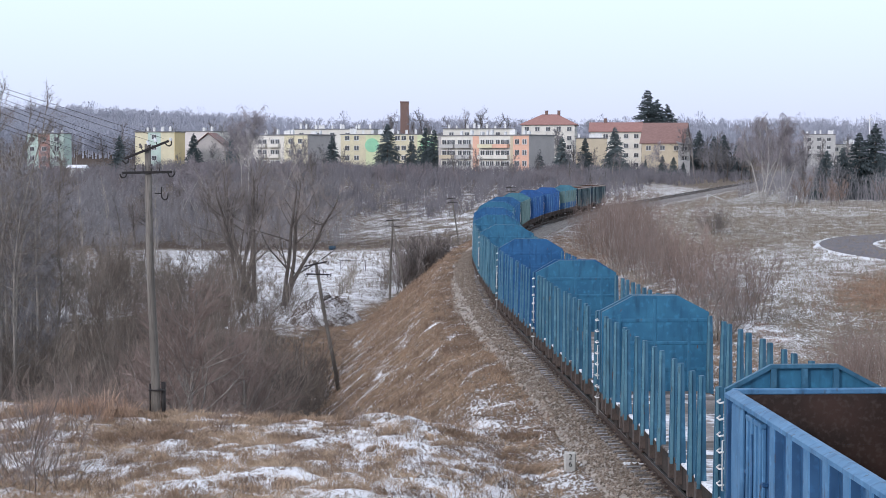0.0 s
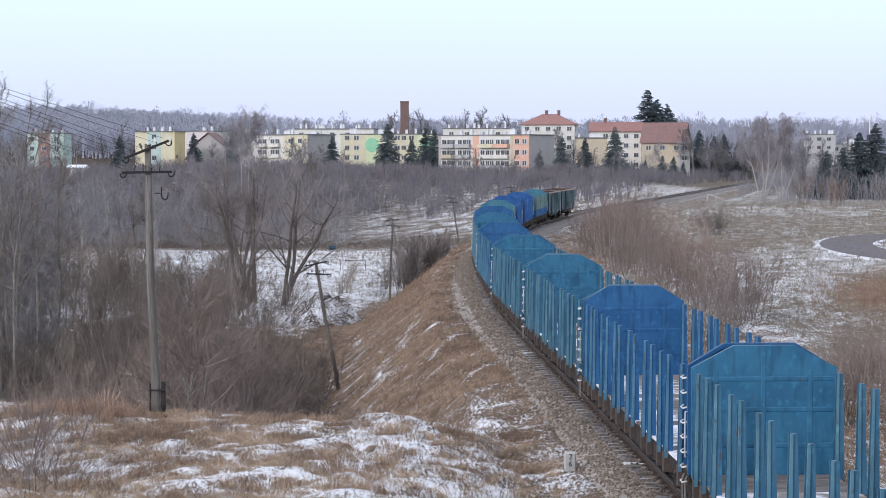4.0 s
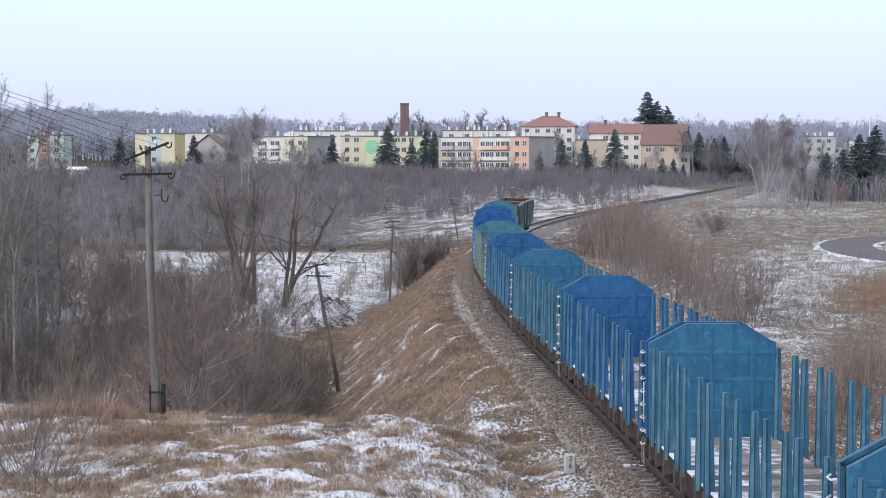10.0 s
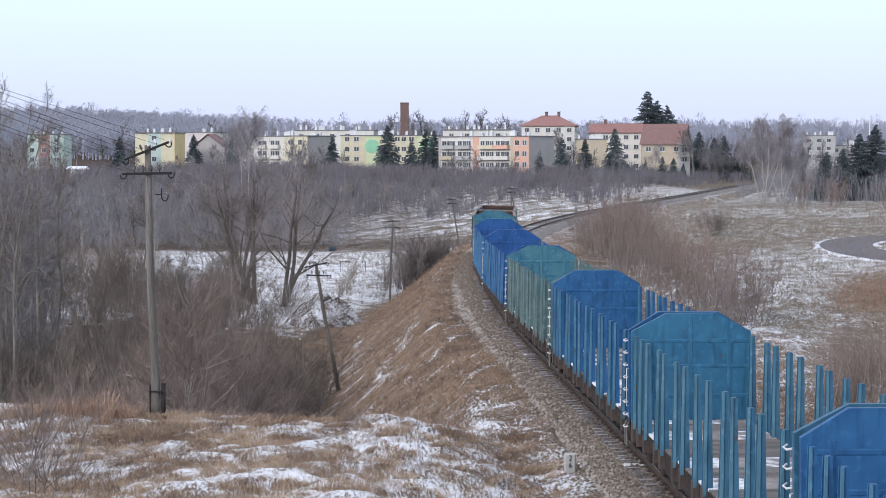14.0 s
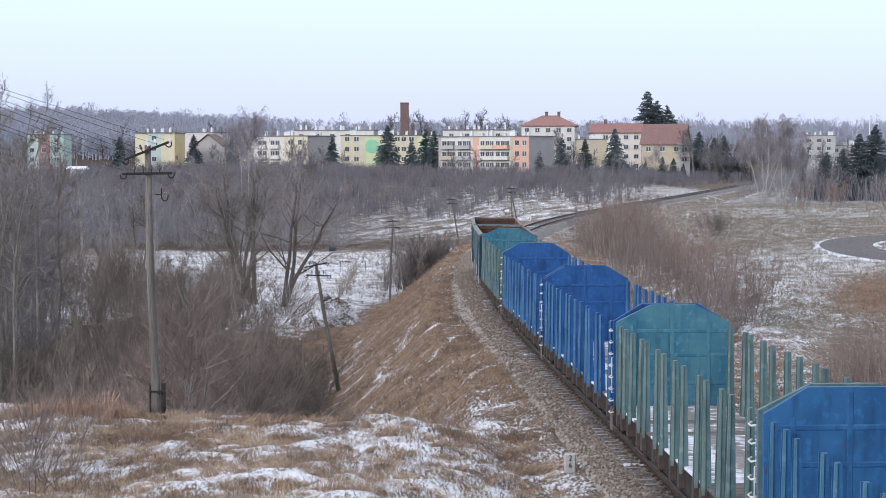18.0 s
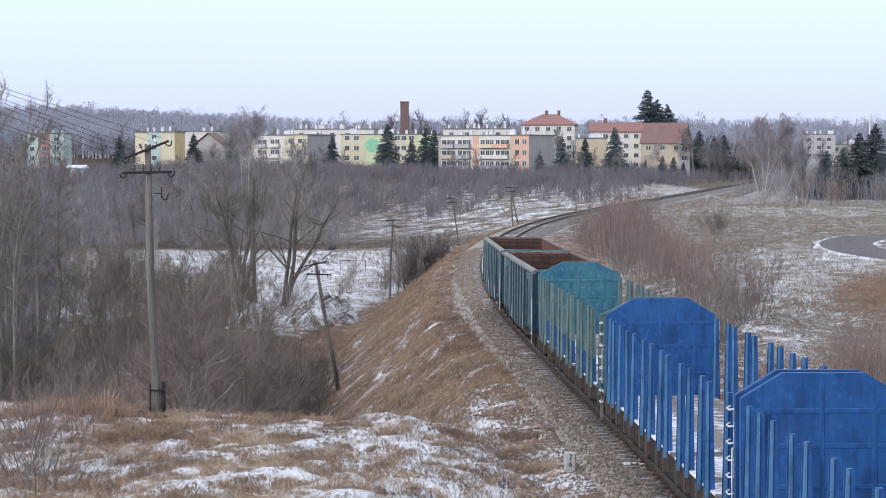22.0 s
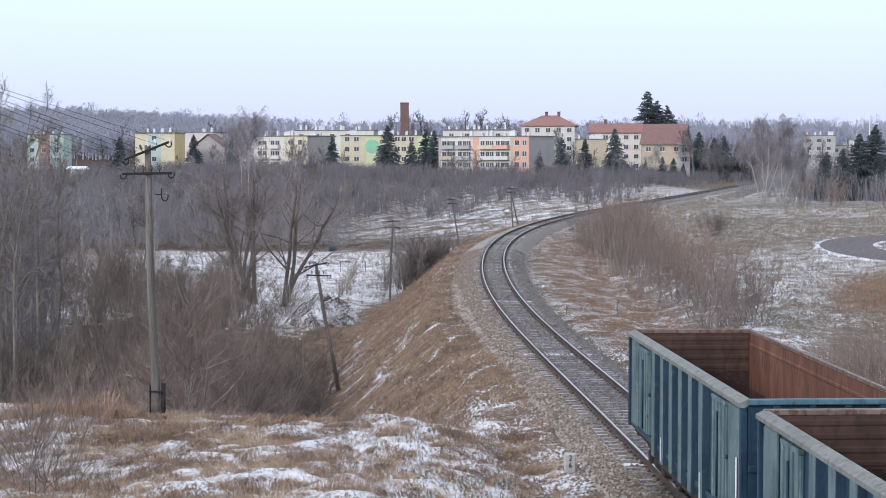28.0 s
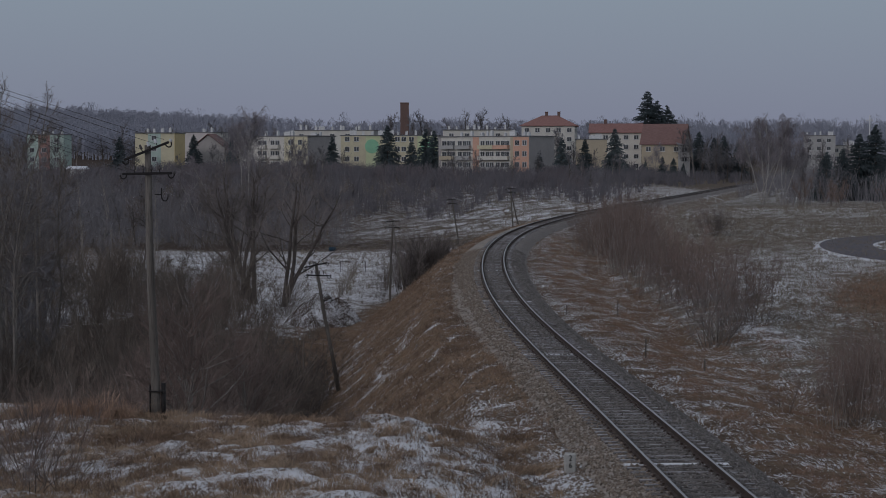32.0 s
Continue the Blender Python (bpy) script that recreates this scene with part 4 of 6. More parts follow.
# dark ceramic: the shade on the insulators is in its colour
SHADEWARE = plain("brown_glazed_insulator", (.10, .09, .09), .3)
P1 = (-7.95, 52.0, .12)
telegraph_pole(P1, (-8.15, 52.0, 7.70), ((.16, .66, 22), (.78, .68, 1)), "tall weathered wooden telegraph pole with two crossarms on footing stubs", .135, stub=True)
SPANS = ((-5.35, 97.5, -5.5, -6.62, 97.5, 1.95), (-4.9, 171, -6.1, -4.55, 171, 1.7), (2.7, 236, -2.9, 1.1, 236, 2.2), (9.6, 252, -1.5, 9.0, 252, 3.3))
for i, (a, b, c, d, e, f) in enumerate(SPANS):
    c = ground_z(a, b) - .05
    telegraph_pole((a, b, c), (d, e, f), ((.18, .62, 12 if i == 0 else 4), (.72, .62, -2)), "leaning wooden telegraph pole with two crossarms on the bank" if i != 1 else "wooden telegraph pole with a strut on the bank",
                   .115, strut=(-3.4, 168, ground_z(-3.4, 168)) if i == 1 else (10.5, 250, ground_z(10.5, 250)) if i == 3 else None)


def wires():
    """Slack wires from the first pole up over the bank to the bridge."""
    g = tagged(empty("telegraph_wires"), "thin dark slack telegraph wires hung from the pole", "wire")
    for k, (dx, z0) in enumerate(((-.5, 7.42), (-.3, 7.5), (-.1, 7.58), (.25, 7.74), (.5, 7.85), (-.5, 6.98), (-.25, 6.98), (.3, 6.98))):
        a, b = Vector((-8.1 + dx, 51.4, z0)), Vector((-10.6 + dx * 1.1, 6, z0 + (3.5 - 1.4 * dx if z0 > 7.1 else 4.15)))
        bm = bmesh.new()
        pts = [a.lerp(b, i / 12) - Vector((0, 0, .5 * (i / 12) * (1 - i / 12))) for i in range(13)]
        tube(bm, pts, [.0048] * 13, n=3)
        part("wire", bm, IRON, g)


wires()


# ---- bare winter trees and shrubs ----
class Grow:
    """Collects tapered three-sided twigs and branches as plain vertices and faces."""

    def __init__(self, seed):
        self.r, self.v, self.f = random.Random(seed), [], []

    def limb(self, pts, radii, n=3):
        v, f = self.v, self.f
        o, last = len(v), len(pts) - 1
        for i, p in enumerate(pts):
            d = (pts[min(i + 1, last)] - pts[max(i - 1, 0)]).normalized()
            a = d.cross(Vector((.3, .9, .2)) if abs(d.y) < .8 else Vector((1, 0, .2))).normalized()
            b = d.cross(a)
            if i == last:
                v.append(tuple(p))
            else:
                for k in range(n):
                    w = 2 * math.pi * k / n
                    v.append(tuple(p + (a * math.cos(w) + b * math.sin(w)) * radii[i]))
        for i in range(last):
            for k in range(n):
                q = (k + 1) % n
                if i == last - 1:
                    f.append((o + i * n + k, o + i * n + q, o + last * n))
                else:
                    f.append((o + i * n + k, o + i * n + q, o + (i + 1) * n + q, o + (i + 1) * n + k))

    def shoot(self, p, d, length, r, bend=.25, steps=3, lift=.0, n=3):
        """A wandering branch; returns its points."""
        pts = [p.copy()]
        for _ in range(steps):
            d = (d + Vector((self.r.gauss(0, bend), self.r.gauss(0, bend), self.r.gauss(0, bend) + lift))).normalized()
            p = p + d * (length / steps)
            pts.append(p.copy())
        self.limb(pts, [r * (1 - .75 * i / steps) for i in range(steps + 1)], n)
        return pts

    def away(self, d, spread):
        w = Vector((self.r.gauss(0, 1), self.r.gauss(0, 1), self.r.gauss(0, 1)))
        return (d.normalized() + w * spread).normalized()

    def sprays(self, pts, count, length, r, spread=.6, lift=.08, start=.25, sub=0, thin=.5):
        for _ in range(count):
            k = self.r.uniform(start, 1) * (len(pts) - 1)
            i = min(int(k), len(pts) - 2)
            p, d = pts[i].lerp(pts[i + 1], k - i), pts[i + 1] - pts[i]
            ln = length * self.r.uniform(.55, 1.15)
            q = self.shoot(p, self.away(d, spread), ln, r, .12, 1, lift)
            if sub:
                self.sprays(q, sub, ln * .55, r * thin, spread, lift, .2)

    def mesh(self, name, mat):
        return mesh_of(name, self.v, self.f, [mat])


def tree_parts(name, trunk, crown, bark, twig, label, category, group):
    t = tagged(empty(name), label, category, group)
    piece("trunk", trunk.mesh("trunk", bark), t)
    piece("crown", crown.mesh("crown", twig), t)
    return t


def shrub(seed, height, stems, branches, twigs, spread, twig, label, name="bare_shrub", r=.022, lean=.5, thick=1.6, bark=None):
    a, b = Grow(seed), Grow(seed + 50)
    for _ in range(stems):
        w, q = a.r.uniform(0, 6.28), a.r.uniform(0, spread)
        p = Vector((math.cos(w) * q, math.sin(w) * q, -.15))
        d = Vector((math.cos(w) * lean * a.r.random(), math.sin(w) * lean * a.r.random(), 1))
        ln = height * a.r.uniform(.6, 1.02)
        pts = a.shoot(p, d, ln, r * a.r.uniform(.7, 1.5), .13, 5)
        b.r = a.r
        for _ in range(branches):
            k = a.r.uniform(.18, .95) * 5
            i = min(int(k), 4)
            pp, dd = pts[i].lerp(pts[i + 1], k - i), pts[i + 1] - pts[i]
            br = b.shoot(pp, b.away(dd, .42), ln * a.r.uniform(.16, .36) * (1.15 - k / 7), r * .36 * thick, .2, 3, .1)
            b.sprays(br, twigs, ln * .15, r * .24 * thick, .5, .1)
    return tree_parts(name, a, b, bark or BARK, twig, label, "shrub", "bare shrubs and thicket")


def tree(seed, height, limbs, branches, twigs, bark, twig, label, name="bare_tree", r=.17, clear=.25, droop=.0, lean=0.0, width=.42, fork=1, thick=2.2):
    a, b = Grow(seed), Grow(seed + 50)
    b.r = a.r
    for k in range(fork):
        w = a.r.uniform(0, 6.28)
        d0 = Vector((lean + (.32 * math.cos(w) if fork > 1 else 0), .28 * math.sin(w) if fork > 1 else 0, 1))
        pts = a.shoot(Vector((.3 * math.cos(w) * (fork > 1), .3 * math.sin(w) * (fork > 1), -.3)), d0, height * a.r.uniform(.85, 1), r, .07, 8, .05, n=8)
        for _ in range(limbs // fork):
            q = a.r.uniform(clear, .97) * 8
            i = min(int(q), 7)
            p, d = pts[i].lerp(pts[i + 1], q - i), pts[i + 1] - pts[i]
            ln = height * width * (1.12 - q / 9.5) * a.r.uniform(.7, 1.2)
            lb = a.shoot(p, a.away(d, .62), ln, r * .42 * (1.15 - q / 9), .16, 4, .10, n=4)
            for _ in range(branches):
                j = a.r.uniform(.25, 1) * 4
                i = min(int(j), 3)
                pp, dd = lb[i].lerp(lb[i + 1], j - i), lb[i + 1] - lb[i]
                br = b.shoot(pp, b.away(dd, .5), ln * a.r.uniform(.25, .5), r * .10 * thick ** .6, .2, 3, .06 - droop * .5)
                b.sprays(br, twigs, ln * .22, r * .05 * thick, .55, .06 - droop, .15)
    return tree_parts(name, a, b, bark, twig, label, "tree", "bare winter trees")


def weeping_birch(seed, height, stems, lean, label, clear=.35, limbs=15, arch=.10, wide=.30):
    """A birch: white stems from one foot, arching limbs that end in long hanging twigs, a domed outline."""
    a, b = Grow(seed), Grow(seed + 50)
    b.r = a.r
    for k in range(stems):
        w = 6.28 * k / stems + a.r.uniform(-.5, .5)
        pts = a.shoot(Vector((.2 * math.cos(w), .2 * math.sin(w), -.3)) * (stems > 1), Vector((lean * math.cos(w), .6 * lean * math.sin(w), 1)), height * (1 if k == 0 else a.r.uniform(.8, .98)), .15 if stems == 1 else .11, .05, 9, .04, n=7)
        for _ in range(limbs):
            q = (clear + (.96 - clear) * a.r.random() ** .8) * 9
            i = min(int(q), 8)
            p, d = pts[i].lerp(pts[i + 1], q - i), pts[i + 1] - pts[i]
            ln = height * wide * (1.18 - .75 * q / 9) * a.r.uniform(.6, 1.1)
            v = a.r.uniform(0, 6.28)
            lb = a.shoot(p, d.normalized() + Vector((math.cos(v), math.sin(v), 0)) * a.r.uniform(.5, 1.0), ln, .05, .12, 4, arch, n=4)
            for _ in range(9):
                j = a.r.uniform(.25, 1) * 4
                i = min(int(j), 3)
                pp, dd = lb[i].lerp(lb[i + 1], j - i), lb[i + 1] - lb[i]
                br = b.shoot(pp, b.away(dd, .5), ln * a.r.uniform(.22, .42), .022, .15, 3, -.05)
                for _ in range(3):
                    e = br[a.r.choice((1, 2, 3))]
                    hang = b.shoot(e, Vector((a.r.gauss(0, .5), a.r.gauss(0, .5), .1)), a.r.uniform(.7, 1.7), .021, .10, 3, -.5)
                    b.sprays(hang, 2, .6, .017, .35, -.2, .1)
    return tree_parts("birch_tree", a, b, BIRCHBARK, PALETWIG, label, "tree", "bare winter trees")


def spruce(seed, height, label, base=.24):
    a, b = Grow(seed), Grow(seed + 50)
    b.r = a.r
    a.limb([Vector((0, 0, -.3)), Vector((0, 0, height * .5)), Vector((0, 0, height))], [.02 * height, .012 * height, .01], 6)
    tiers = int(height * 2.6)
    for i in range(tiers):
        z = height * (.06 + .93 * i / tiers)
        reach = height * base * (1 - i / tiers) ** .85 + .15
        for k in range(11):
            w = a.r.uniform(0, 6.28)
            ln = reach * a.r.uniform(.7, 1.12)
            d = Vector((math.cos(w), math.sin(w), .12 if i > tiers * .6 else -.12))
            br = b.shoot(Vector((0, 0, z + a.r.uniform(-.12, .12))), d, ln, .05, .06, 3, -.05)
            side = Vector((-math.sin(w), math.cos(w), 0))
            for q in range(10):
                t = a.r.uniform(.12, 1) * 3
                j = min(int(t), 2)
                p = br[j].lerp(br[j + 1], t - j)
                e = (d * .6 + side * a.r.choice((-1, 1)) * a.r.uniform(.5, 1) + Vector((0, 0, a.r.uniform(-.75, .05)))).normalized()
                b.limb([p, p + e * ln * a.r.uniform(.26, .44) - Vector((0, 0, .05))], [.10, .02], 3)
    t = tree_parts("spruce_tree", a, b, BARK, NEEDLE, label, "tree", "dark spruces")
    return t


USED = {}


def plant(kind, x, y, size=1.0, turn=None, sink=0.0, tall=1.0, label=""):
    """Sets a tree or shrub of that kind on the ground; the first one is the original."""
    rng = random.Random(int(x * 31 + y * 17))
    m = Matrix.Translation((x, y, ground_z(x, y) - sink)) @ Matrix.Rotation(radians(turn if turn is not None else rng.uniform(0, 360)), 4, "Z") @ Matrix.Diagonal((size, size, size * tall, 1))
    if kind not in USED:
        ob = KINDS[kind]()
        ob.matrix_basis = m
        USED[kind] = ob
    else:
        src = USED[kind]
        made = {}
        for o in (src, *src.children):
            made[o] = o.copy()
            scene.collection.objects.link(made[o])
            made[o].parent = made.get(o.parent)
        ob = made[src]
        ob.matrix_basis = m
    if label:
        ob["label"] = label
    return ob


GREYBUSH = "grey-brown leafless thicket shrub with many thin stems"
KINDS = {
    "bush_a": lambda: shrub(11, 6.5, 14, 11, 10, 1.3, NEARTWIG, GREYBUSH, r=.024, thick=1.0),
    "bush_b": lambda: shrub(12, 7.5, 12, 13, 10, 1.2, NEARTWIG, GREYBUSH, lean=.4, thick=1.1),
    "bush_c": lambda: shrub(13, 5.0, 18, 10, 10, 1.0, BARK, GREYBUSH, lean=.95, thick=1.0),
    "pale": lambda: shrub(14, 6.8, 10, 9, 8, .8, NEARTWIG, "pale-stemmed leafless shrub fanning out from its foot", r=.03, lean=.8, thick=1.1, bark=PALEBARK),
    "red_a": lambda: shrub(21, 4.6, 22, 9, 7, 1.5, REDTWIG, "brown leafless shrub with pale upright stems", r=.017, lean=.25, thick=1.1, bark=PALEBARK),
    "red_b": lambda: shrub(22, 4.0, 18, 10, 7, 1.2, REDTWIG, "reddish-brown leafless shrub with upright stems", r=.015, lean=.35),
    "dark": lambda: shrub(23, 3.4, 12, 9, 7, .5, TWIG, "dark leafless bush spreading from its foot", r=.02, lean=.75),
    "tan": lambda: shrub(27, 6.3, 19, 12, 10, .9, REDTWIG, "brown-twigged leafless shrub with many thin stems", r=.02, lean=.8, thick=1.0, bark=PALEBARK),
    "gloom": lambda: shrub(26, 5.0, 18, 10, 9, 1.3, TWIG, "dense dark leafless bush at the foot of the bank", r=.026, lean=.7, thick=1.8),
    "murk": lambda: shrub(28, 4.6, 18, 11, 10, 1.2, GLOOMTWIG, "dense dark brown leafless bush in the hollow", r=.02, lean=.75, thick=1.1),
    "fan": lambda: tree(81, 10, 46, 9, 9, PALEBARK, REDTWIG, "low leafless tree with grey limbs fanning from its stem", r=.14, clear=.54, width=.46, thick=.95),
    "thorn": lambda: shrub(25, 1.5, 9, 7, 5, .6, TWIG, "dark thorny twiggy bush in the near grass", r=.007, lean=1.1),
    "scrub": lambda: shrub(24, 2.0, 9, 6, 5, .5, REDTWIG, "thin leafless twiggy bush among dry grass", r=.009, lean=.8),
    "tree_a": lambda: tree(31, 13, 22, 7, 7, BARK, COOLTWIG, "tall leafless tree with a fine grey crown"),
    "tree_b": lambda: tree(32, 12, 26, 7, 7, BARK, TWIG, "leafless tree with a broad branching crown", r=.2, clear=.3, width=.5),
    "willow": lambda: tree(33, 12.5, 33, 10, 10, BARK, TWIG, "old leafless willow with dark leaning trunks", r=.24, clear=.28, fork=3, width=.57, thick=.85),
    "slim": lambda: tree(34, 14, 26, 7, 8, PALEBARK, COOLTWIG, "slim tall leafless tree with a pale trunk", r=.11, clear=.2, width=.24),
    "birch": lambda: tree(35, 15, 30, 9, 9, BIRCHBARK, PALETWIG, "leafless birch with a white trunk and drooping twigs", "birch_tree", r=.115, clear=.22, droop=.07, width=.34, thick=2.6),
    "dome_birch": lambda: weeping_birch(71, 20.5, 1, 0, "tall leafless birch with a white trunk and a domed hanging crown", .52, 44, .05, .43),
    "split_birch": lambda: weeping_birch(73, 15.0, 4, .42, "leafless birch with leaning white stems and hanging twigs", .42, 17, .06, .26),
    "poplar": lambda: tree(36, 17.5, 46, 8, 7, GREYBARK, NEARTWIG, "tall leafless tree with a pale slim trunk and rising twigs", r=.075, clear=.28, width=.22, thick=1.3),
    "far_bush": lambda: shrub(61, 6.5, 10, 7, 6, 2.2, COOLTWIG, GREYBUSH, r=.05, lean=.5, thick=2.6),
    "far_bush_b": lambda: shrub(62, 8.0, 8, 8, 7, 1.6, REDTWIG, "brown leafless scrub below the town", r=.05, lean=.35, thick=2.4),
    "far_tree": lambda: tree(63, 12, 26, 8, 9, BARK, COOLTWIG, "bare grey tree near the town", r=.17, width=.40, thick=2.0),
    "far_tree_b": lambda: tree(64, 13, 28, 8, 9, PALEBARK, COOLTWIG, "bare grey tree near the town", r=.15, width=.33, thick=2.0),
    "spruce": lambda: spruce(41, 12, "dark green spruce with drooping boughs", .31),
    "spruce_b": lambda: spruce(42, 14, "dark green spruce with a ragged outline", .36),
}
GREYBARK = stuff("grey_bark", ((.15, .135, .122), (.23, .21, .19), (.09, .08, .072)), scale=4, stretch=(1, 1, .3), vary=.15)
PALEBARK = stuff("pale_grey_bark", ((.23, .208, .188), (.35, .32, .29), (.13, .115, .102)), scale=4, stretch=(1, 1, .3), vary=.15)


def scatter(seed, kinds, count, x0, x1, y0, y1, lo, hi, keep=None, tall=(1, 1)):
    rng = random.Random(seed)
    for _ in range(count):
        for _ in range(40):
            x, y = rng.uniform(x0, x1), rng.uniform(y0, y1)
            if keep is None or keep(x, y):
                plant(rng.choice(kinds), x, y, rng.uniform(lo, hi), tall=rng.uniform(*tall))
                break


def off_line(x, y):
    return float(lay(x, y)[1])


# thicket in the hollow under the bank
scatter(1, ("bush_a", "bush_b", "bush_c", "pale"), 66, -27, -5.2, 60, 104, .66, 1.08, lambda x, y: off_line(x, y) < -9.8 and -.27 * y < x < -.078 * y)
scatter(2, ("bush_b", "bush_a", "bush_c", "pale"), 46, -46, -13, 104, 168, .6, .92, lambda x, y: off_line(x, y) < -17 and -.27 * y < x < -.12 * y)
scatter(21, ("bush_c", "bush_a"), 30, -30, -5.2, 58, 150, .35, .6, lambda x, y: off_line(x, y) < -9.4 and -.27 * y < x < -.075 * y and (y < 130 or x < -.085 * y))
scatter(24, ("bush_b", "pale", "bush_a"), 11, -32, -11, 84, 142, .8, 1.1, lambda x, y: off_line(x, y) < -12 and -.24 * y < x < -.105 * y)
scatter(26, ("bush_a", "bush_b", "pale"), 24, -42, -14, 140, 172, .75, 1.1, lambda x, y: off_line(x, y) < -16 and -.24 * y < x < -.098 * y)
for x, y, s, k in ((-23.0, 100, 1.08, "slim"), (-22.4, 97, 1.02, "slim"), (-23.9, 104, 1.1, "slim"), (-23.2, 108, 1.12, "slim"), (-22.0, 103, 1.0, "slim"), (-23.4, 98, .95, "slim"), (-21.6, 100, .9, "slim")):
    plant(k, x, y, s)
for x, y, s in ((-21.3, 92, 1.0), (-22.9, 96, .97), (-20.6, 99, .80), (-24.6, 101, 1.04), (-22.6, 105, .85), (-19.6, 102, .62)):
    plant("poplar", x, y, s)
scatter(3, ("slim",), 8, -28.5, -22, 92, 116, .85, 1.08)
scatter(4, ("tree_a", "slim", "far_tree_b", "slim"), 30, -80, -28, 172, 300, .6, .95, lambda x, y: -.27 * y < x < -.145 * y)
for x, y, s, r in ((-17.5, 176, 1.05, 20), (-14.9, 173, .98, 140), (-19.5, 182, .95, 80)):
    plant("willow", x, y, s, r)
for x, y, s in ((-8.9, 66, .98), (-8.0, 68, 1.05), (-13.4, 72, 1.0), (-7.0, 72, .75)):
    plant("pale", x, y, s)
for x, y, s in ((-9.6, 71, 1.0), (-11.2, 76, 1.05), (-8.4, 74, .9), (-12.8, 80, 1.0), (-10.4, 84, 1.05), (-15.5, 78, .95)):
    plant("tan", x, y, s)
for x, y, s in ((-9.0, 62.5, 1.0), (-8.3, 64.5, .9), (-9.7, 64, .95)):
    plant("pale", x, y, s)
scatter(5, ("bush_a", "bush_c", "pale"), 34, -36, -12.5, 142, 174, .4, .8, lambda x, y: off_line(x, y) < -16)
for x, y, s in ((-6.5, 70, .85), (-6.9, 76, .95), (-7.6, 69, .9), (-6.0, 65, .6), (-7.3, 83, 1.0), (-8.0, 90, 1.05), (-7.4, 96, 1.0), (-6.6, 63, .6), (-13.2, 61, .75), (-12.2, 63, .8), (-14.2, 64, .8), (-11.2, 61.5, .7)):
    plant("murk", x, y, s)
for x, y, s in ((-13.4, 80, 1.25), (-12.9, 82, 1.2), (-11.9, 86, 1.45), (-11.3, 84, 1.35), (-12.4, 77, 1.05)):
    plant("red_b", x, y, s)
for x, y, s, r in ((-7.3, 58.2, 1.0, 10), (-9.7, 59.5, .84, 130), (-5.9, 59.5, .84, 250)):
    plant("fan", x, y, s, r)
# dark bush at the foot of the far bank
scatter(25, ("gloom",), 10, -7.8, -.9, 196, 216, 1.05, 1.4, lambda x, y: -13 < off_line(x, y) < -5.5)
scatter(6, ("bush_c", "bush_a", "far_bush"), 12, -8.5, -2.0, 182, 222, .5, .8, lambda x, y: -17 < off_line(x, y) < -7)
# woods between the meadow and the town
scatter(7, ("far_tree", "far_tree_b", "tree_b"), 36, -105, -22, 298, 420, .6, .95, lambda x, y: off_line(x, y) < -30)
scatter(8, ("far_tree", "far_tree_b"), 30, -125, 60, 420, 512, .5, .8, lambda x, y: off_line(x, y) < -14)
scatter(9, ("birch",), 7, -62, -26, 320, 400, .75, 1.0, lambda x, y: off_line(x, y) < -35)
# shrubs along the inside of the bend
scatter(10, ("red_a", "red_b"), 32, 8, 24, 88, 168, .75, 1.2, lambda x, y: 8.9 < off_line(x, y) < 13)
scatter(23, ("red_a", "red_b"), 18, 8, 30, 160, 222, .75, 1.1, lambda x, y: 6.5 < off_line(x, y) < 12)
plant("dark", 12.3, 86, 1.2)
plant("dark", 12.9, 88, 1.0)
scatter(11, ("red_b", "red_a"), 18, 11.5, 18, 56, 73, .5, .7, lambda x, y: off_line(x, y) > 7.5 and x > .193 * y)
scatter(15, ("scrub",), 18, 8, 20, 60, 150, .5, .9, lambda x, y: 6 < off_line(x, y) < 12)
plant("gloom", 26.0, 182, .62)
plant("gloom", 26.9, 184, .55)
plant("red_a", 25.2, 184, .8)
# right of the line, beyond the field
plant("dome_birch", -34.9, 340, 1.0, 30)
plant("dome_birch", -37.6, 352, .9, 190)
plant("birch", -41.0, 347, 1.0, 260)
plant("split_birch", 50.6, 298, 1.0, 75)
plant("split_birch", 55.0, 306, .85, 200)
plant("birch", 52.5, 312, .9, 60)
scatter(12, ("far_tree", "far_tree_b"), 16, 40, 110, 288, 420, .4, .75, lambda x, y: off_line(x, y) > 8 and x > .185 * y)
for x, y, s in ((65.5, 322, .62), (69, 326, .66), (73, 331, .86), (76.3, 333, .98), (79.5, 329, .7), (75.5, 325, .55), (66.5, 330, .5)):
    plant("spruce_b", x, y, s)
scatter(13, ("red_a", "far_bush_b"), 14, 50, 80, 258, 290, .5, .8)
# spruces among the houses
for x, y, s, k in ((-14.9, 505, .98, "spruce_b"), (-8.4, 507, .7, "spruce_b"), (-4.8, 503, .6, "spruce"), (-30.5, 520, .85, "spruce"), (-5.0, 548, 1.15, "spruce"), (-2.6, 546, 1.1, "spruce"), (31.5, 500, .85, "spruce"), (38, 505, .8, "spruce"),
                   (45.5, 500, .92, "spruce_b"), (-57, 510, .8, "spruce"), (-68, 515, .85, "spruce"), (-89, 520, .85, "spruce"), (58, 600, 1.2, "spruce"), (66.5, 615, 1.9, "spruce_b"), (70, 618, 1.7, "spruce_b"), (73.5, 620, 1.6, "spruce_b"), (86, 470, .5, "spruce"), (62.5, 538, .5, "spruce"), (66, 540, .42, "spruce_b"), (69, 542, .38, "spruce"), (58, 541, .35, "spruce"), (25.5, 515, .75, "spruce")):
    plant(k, x, y, s)
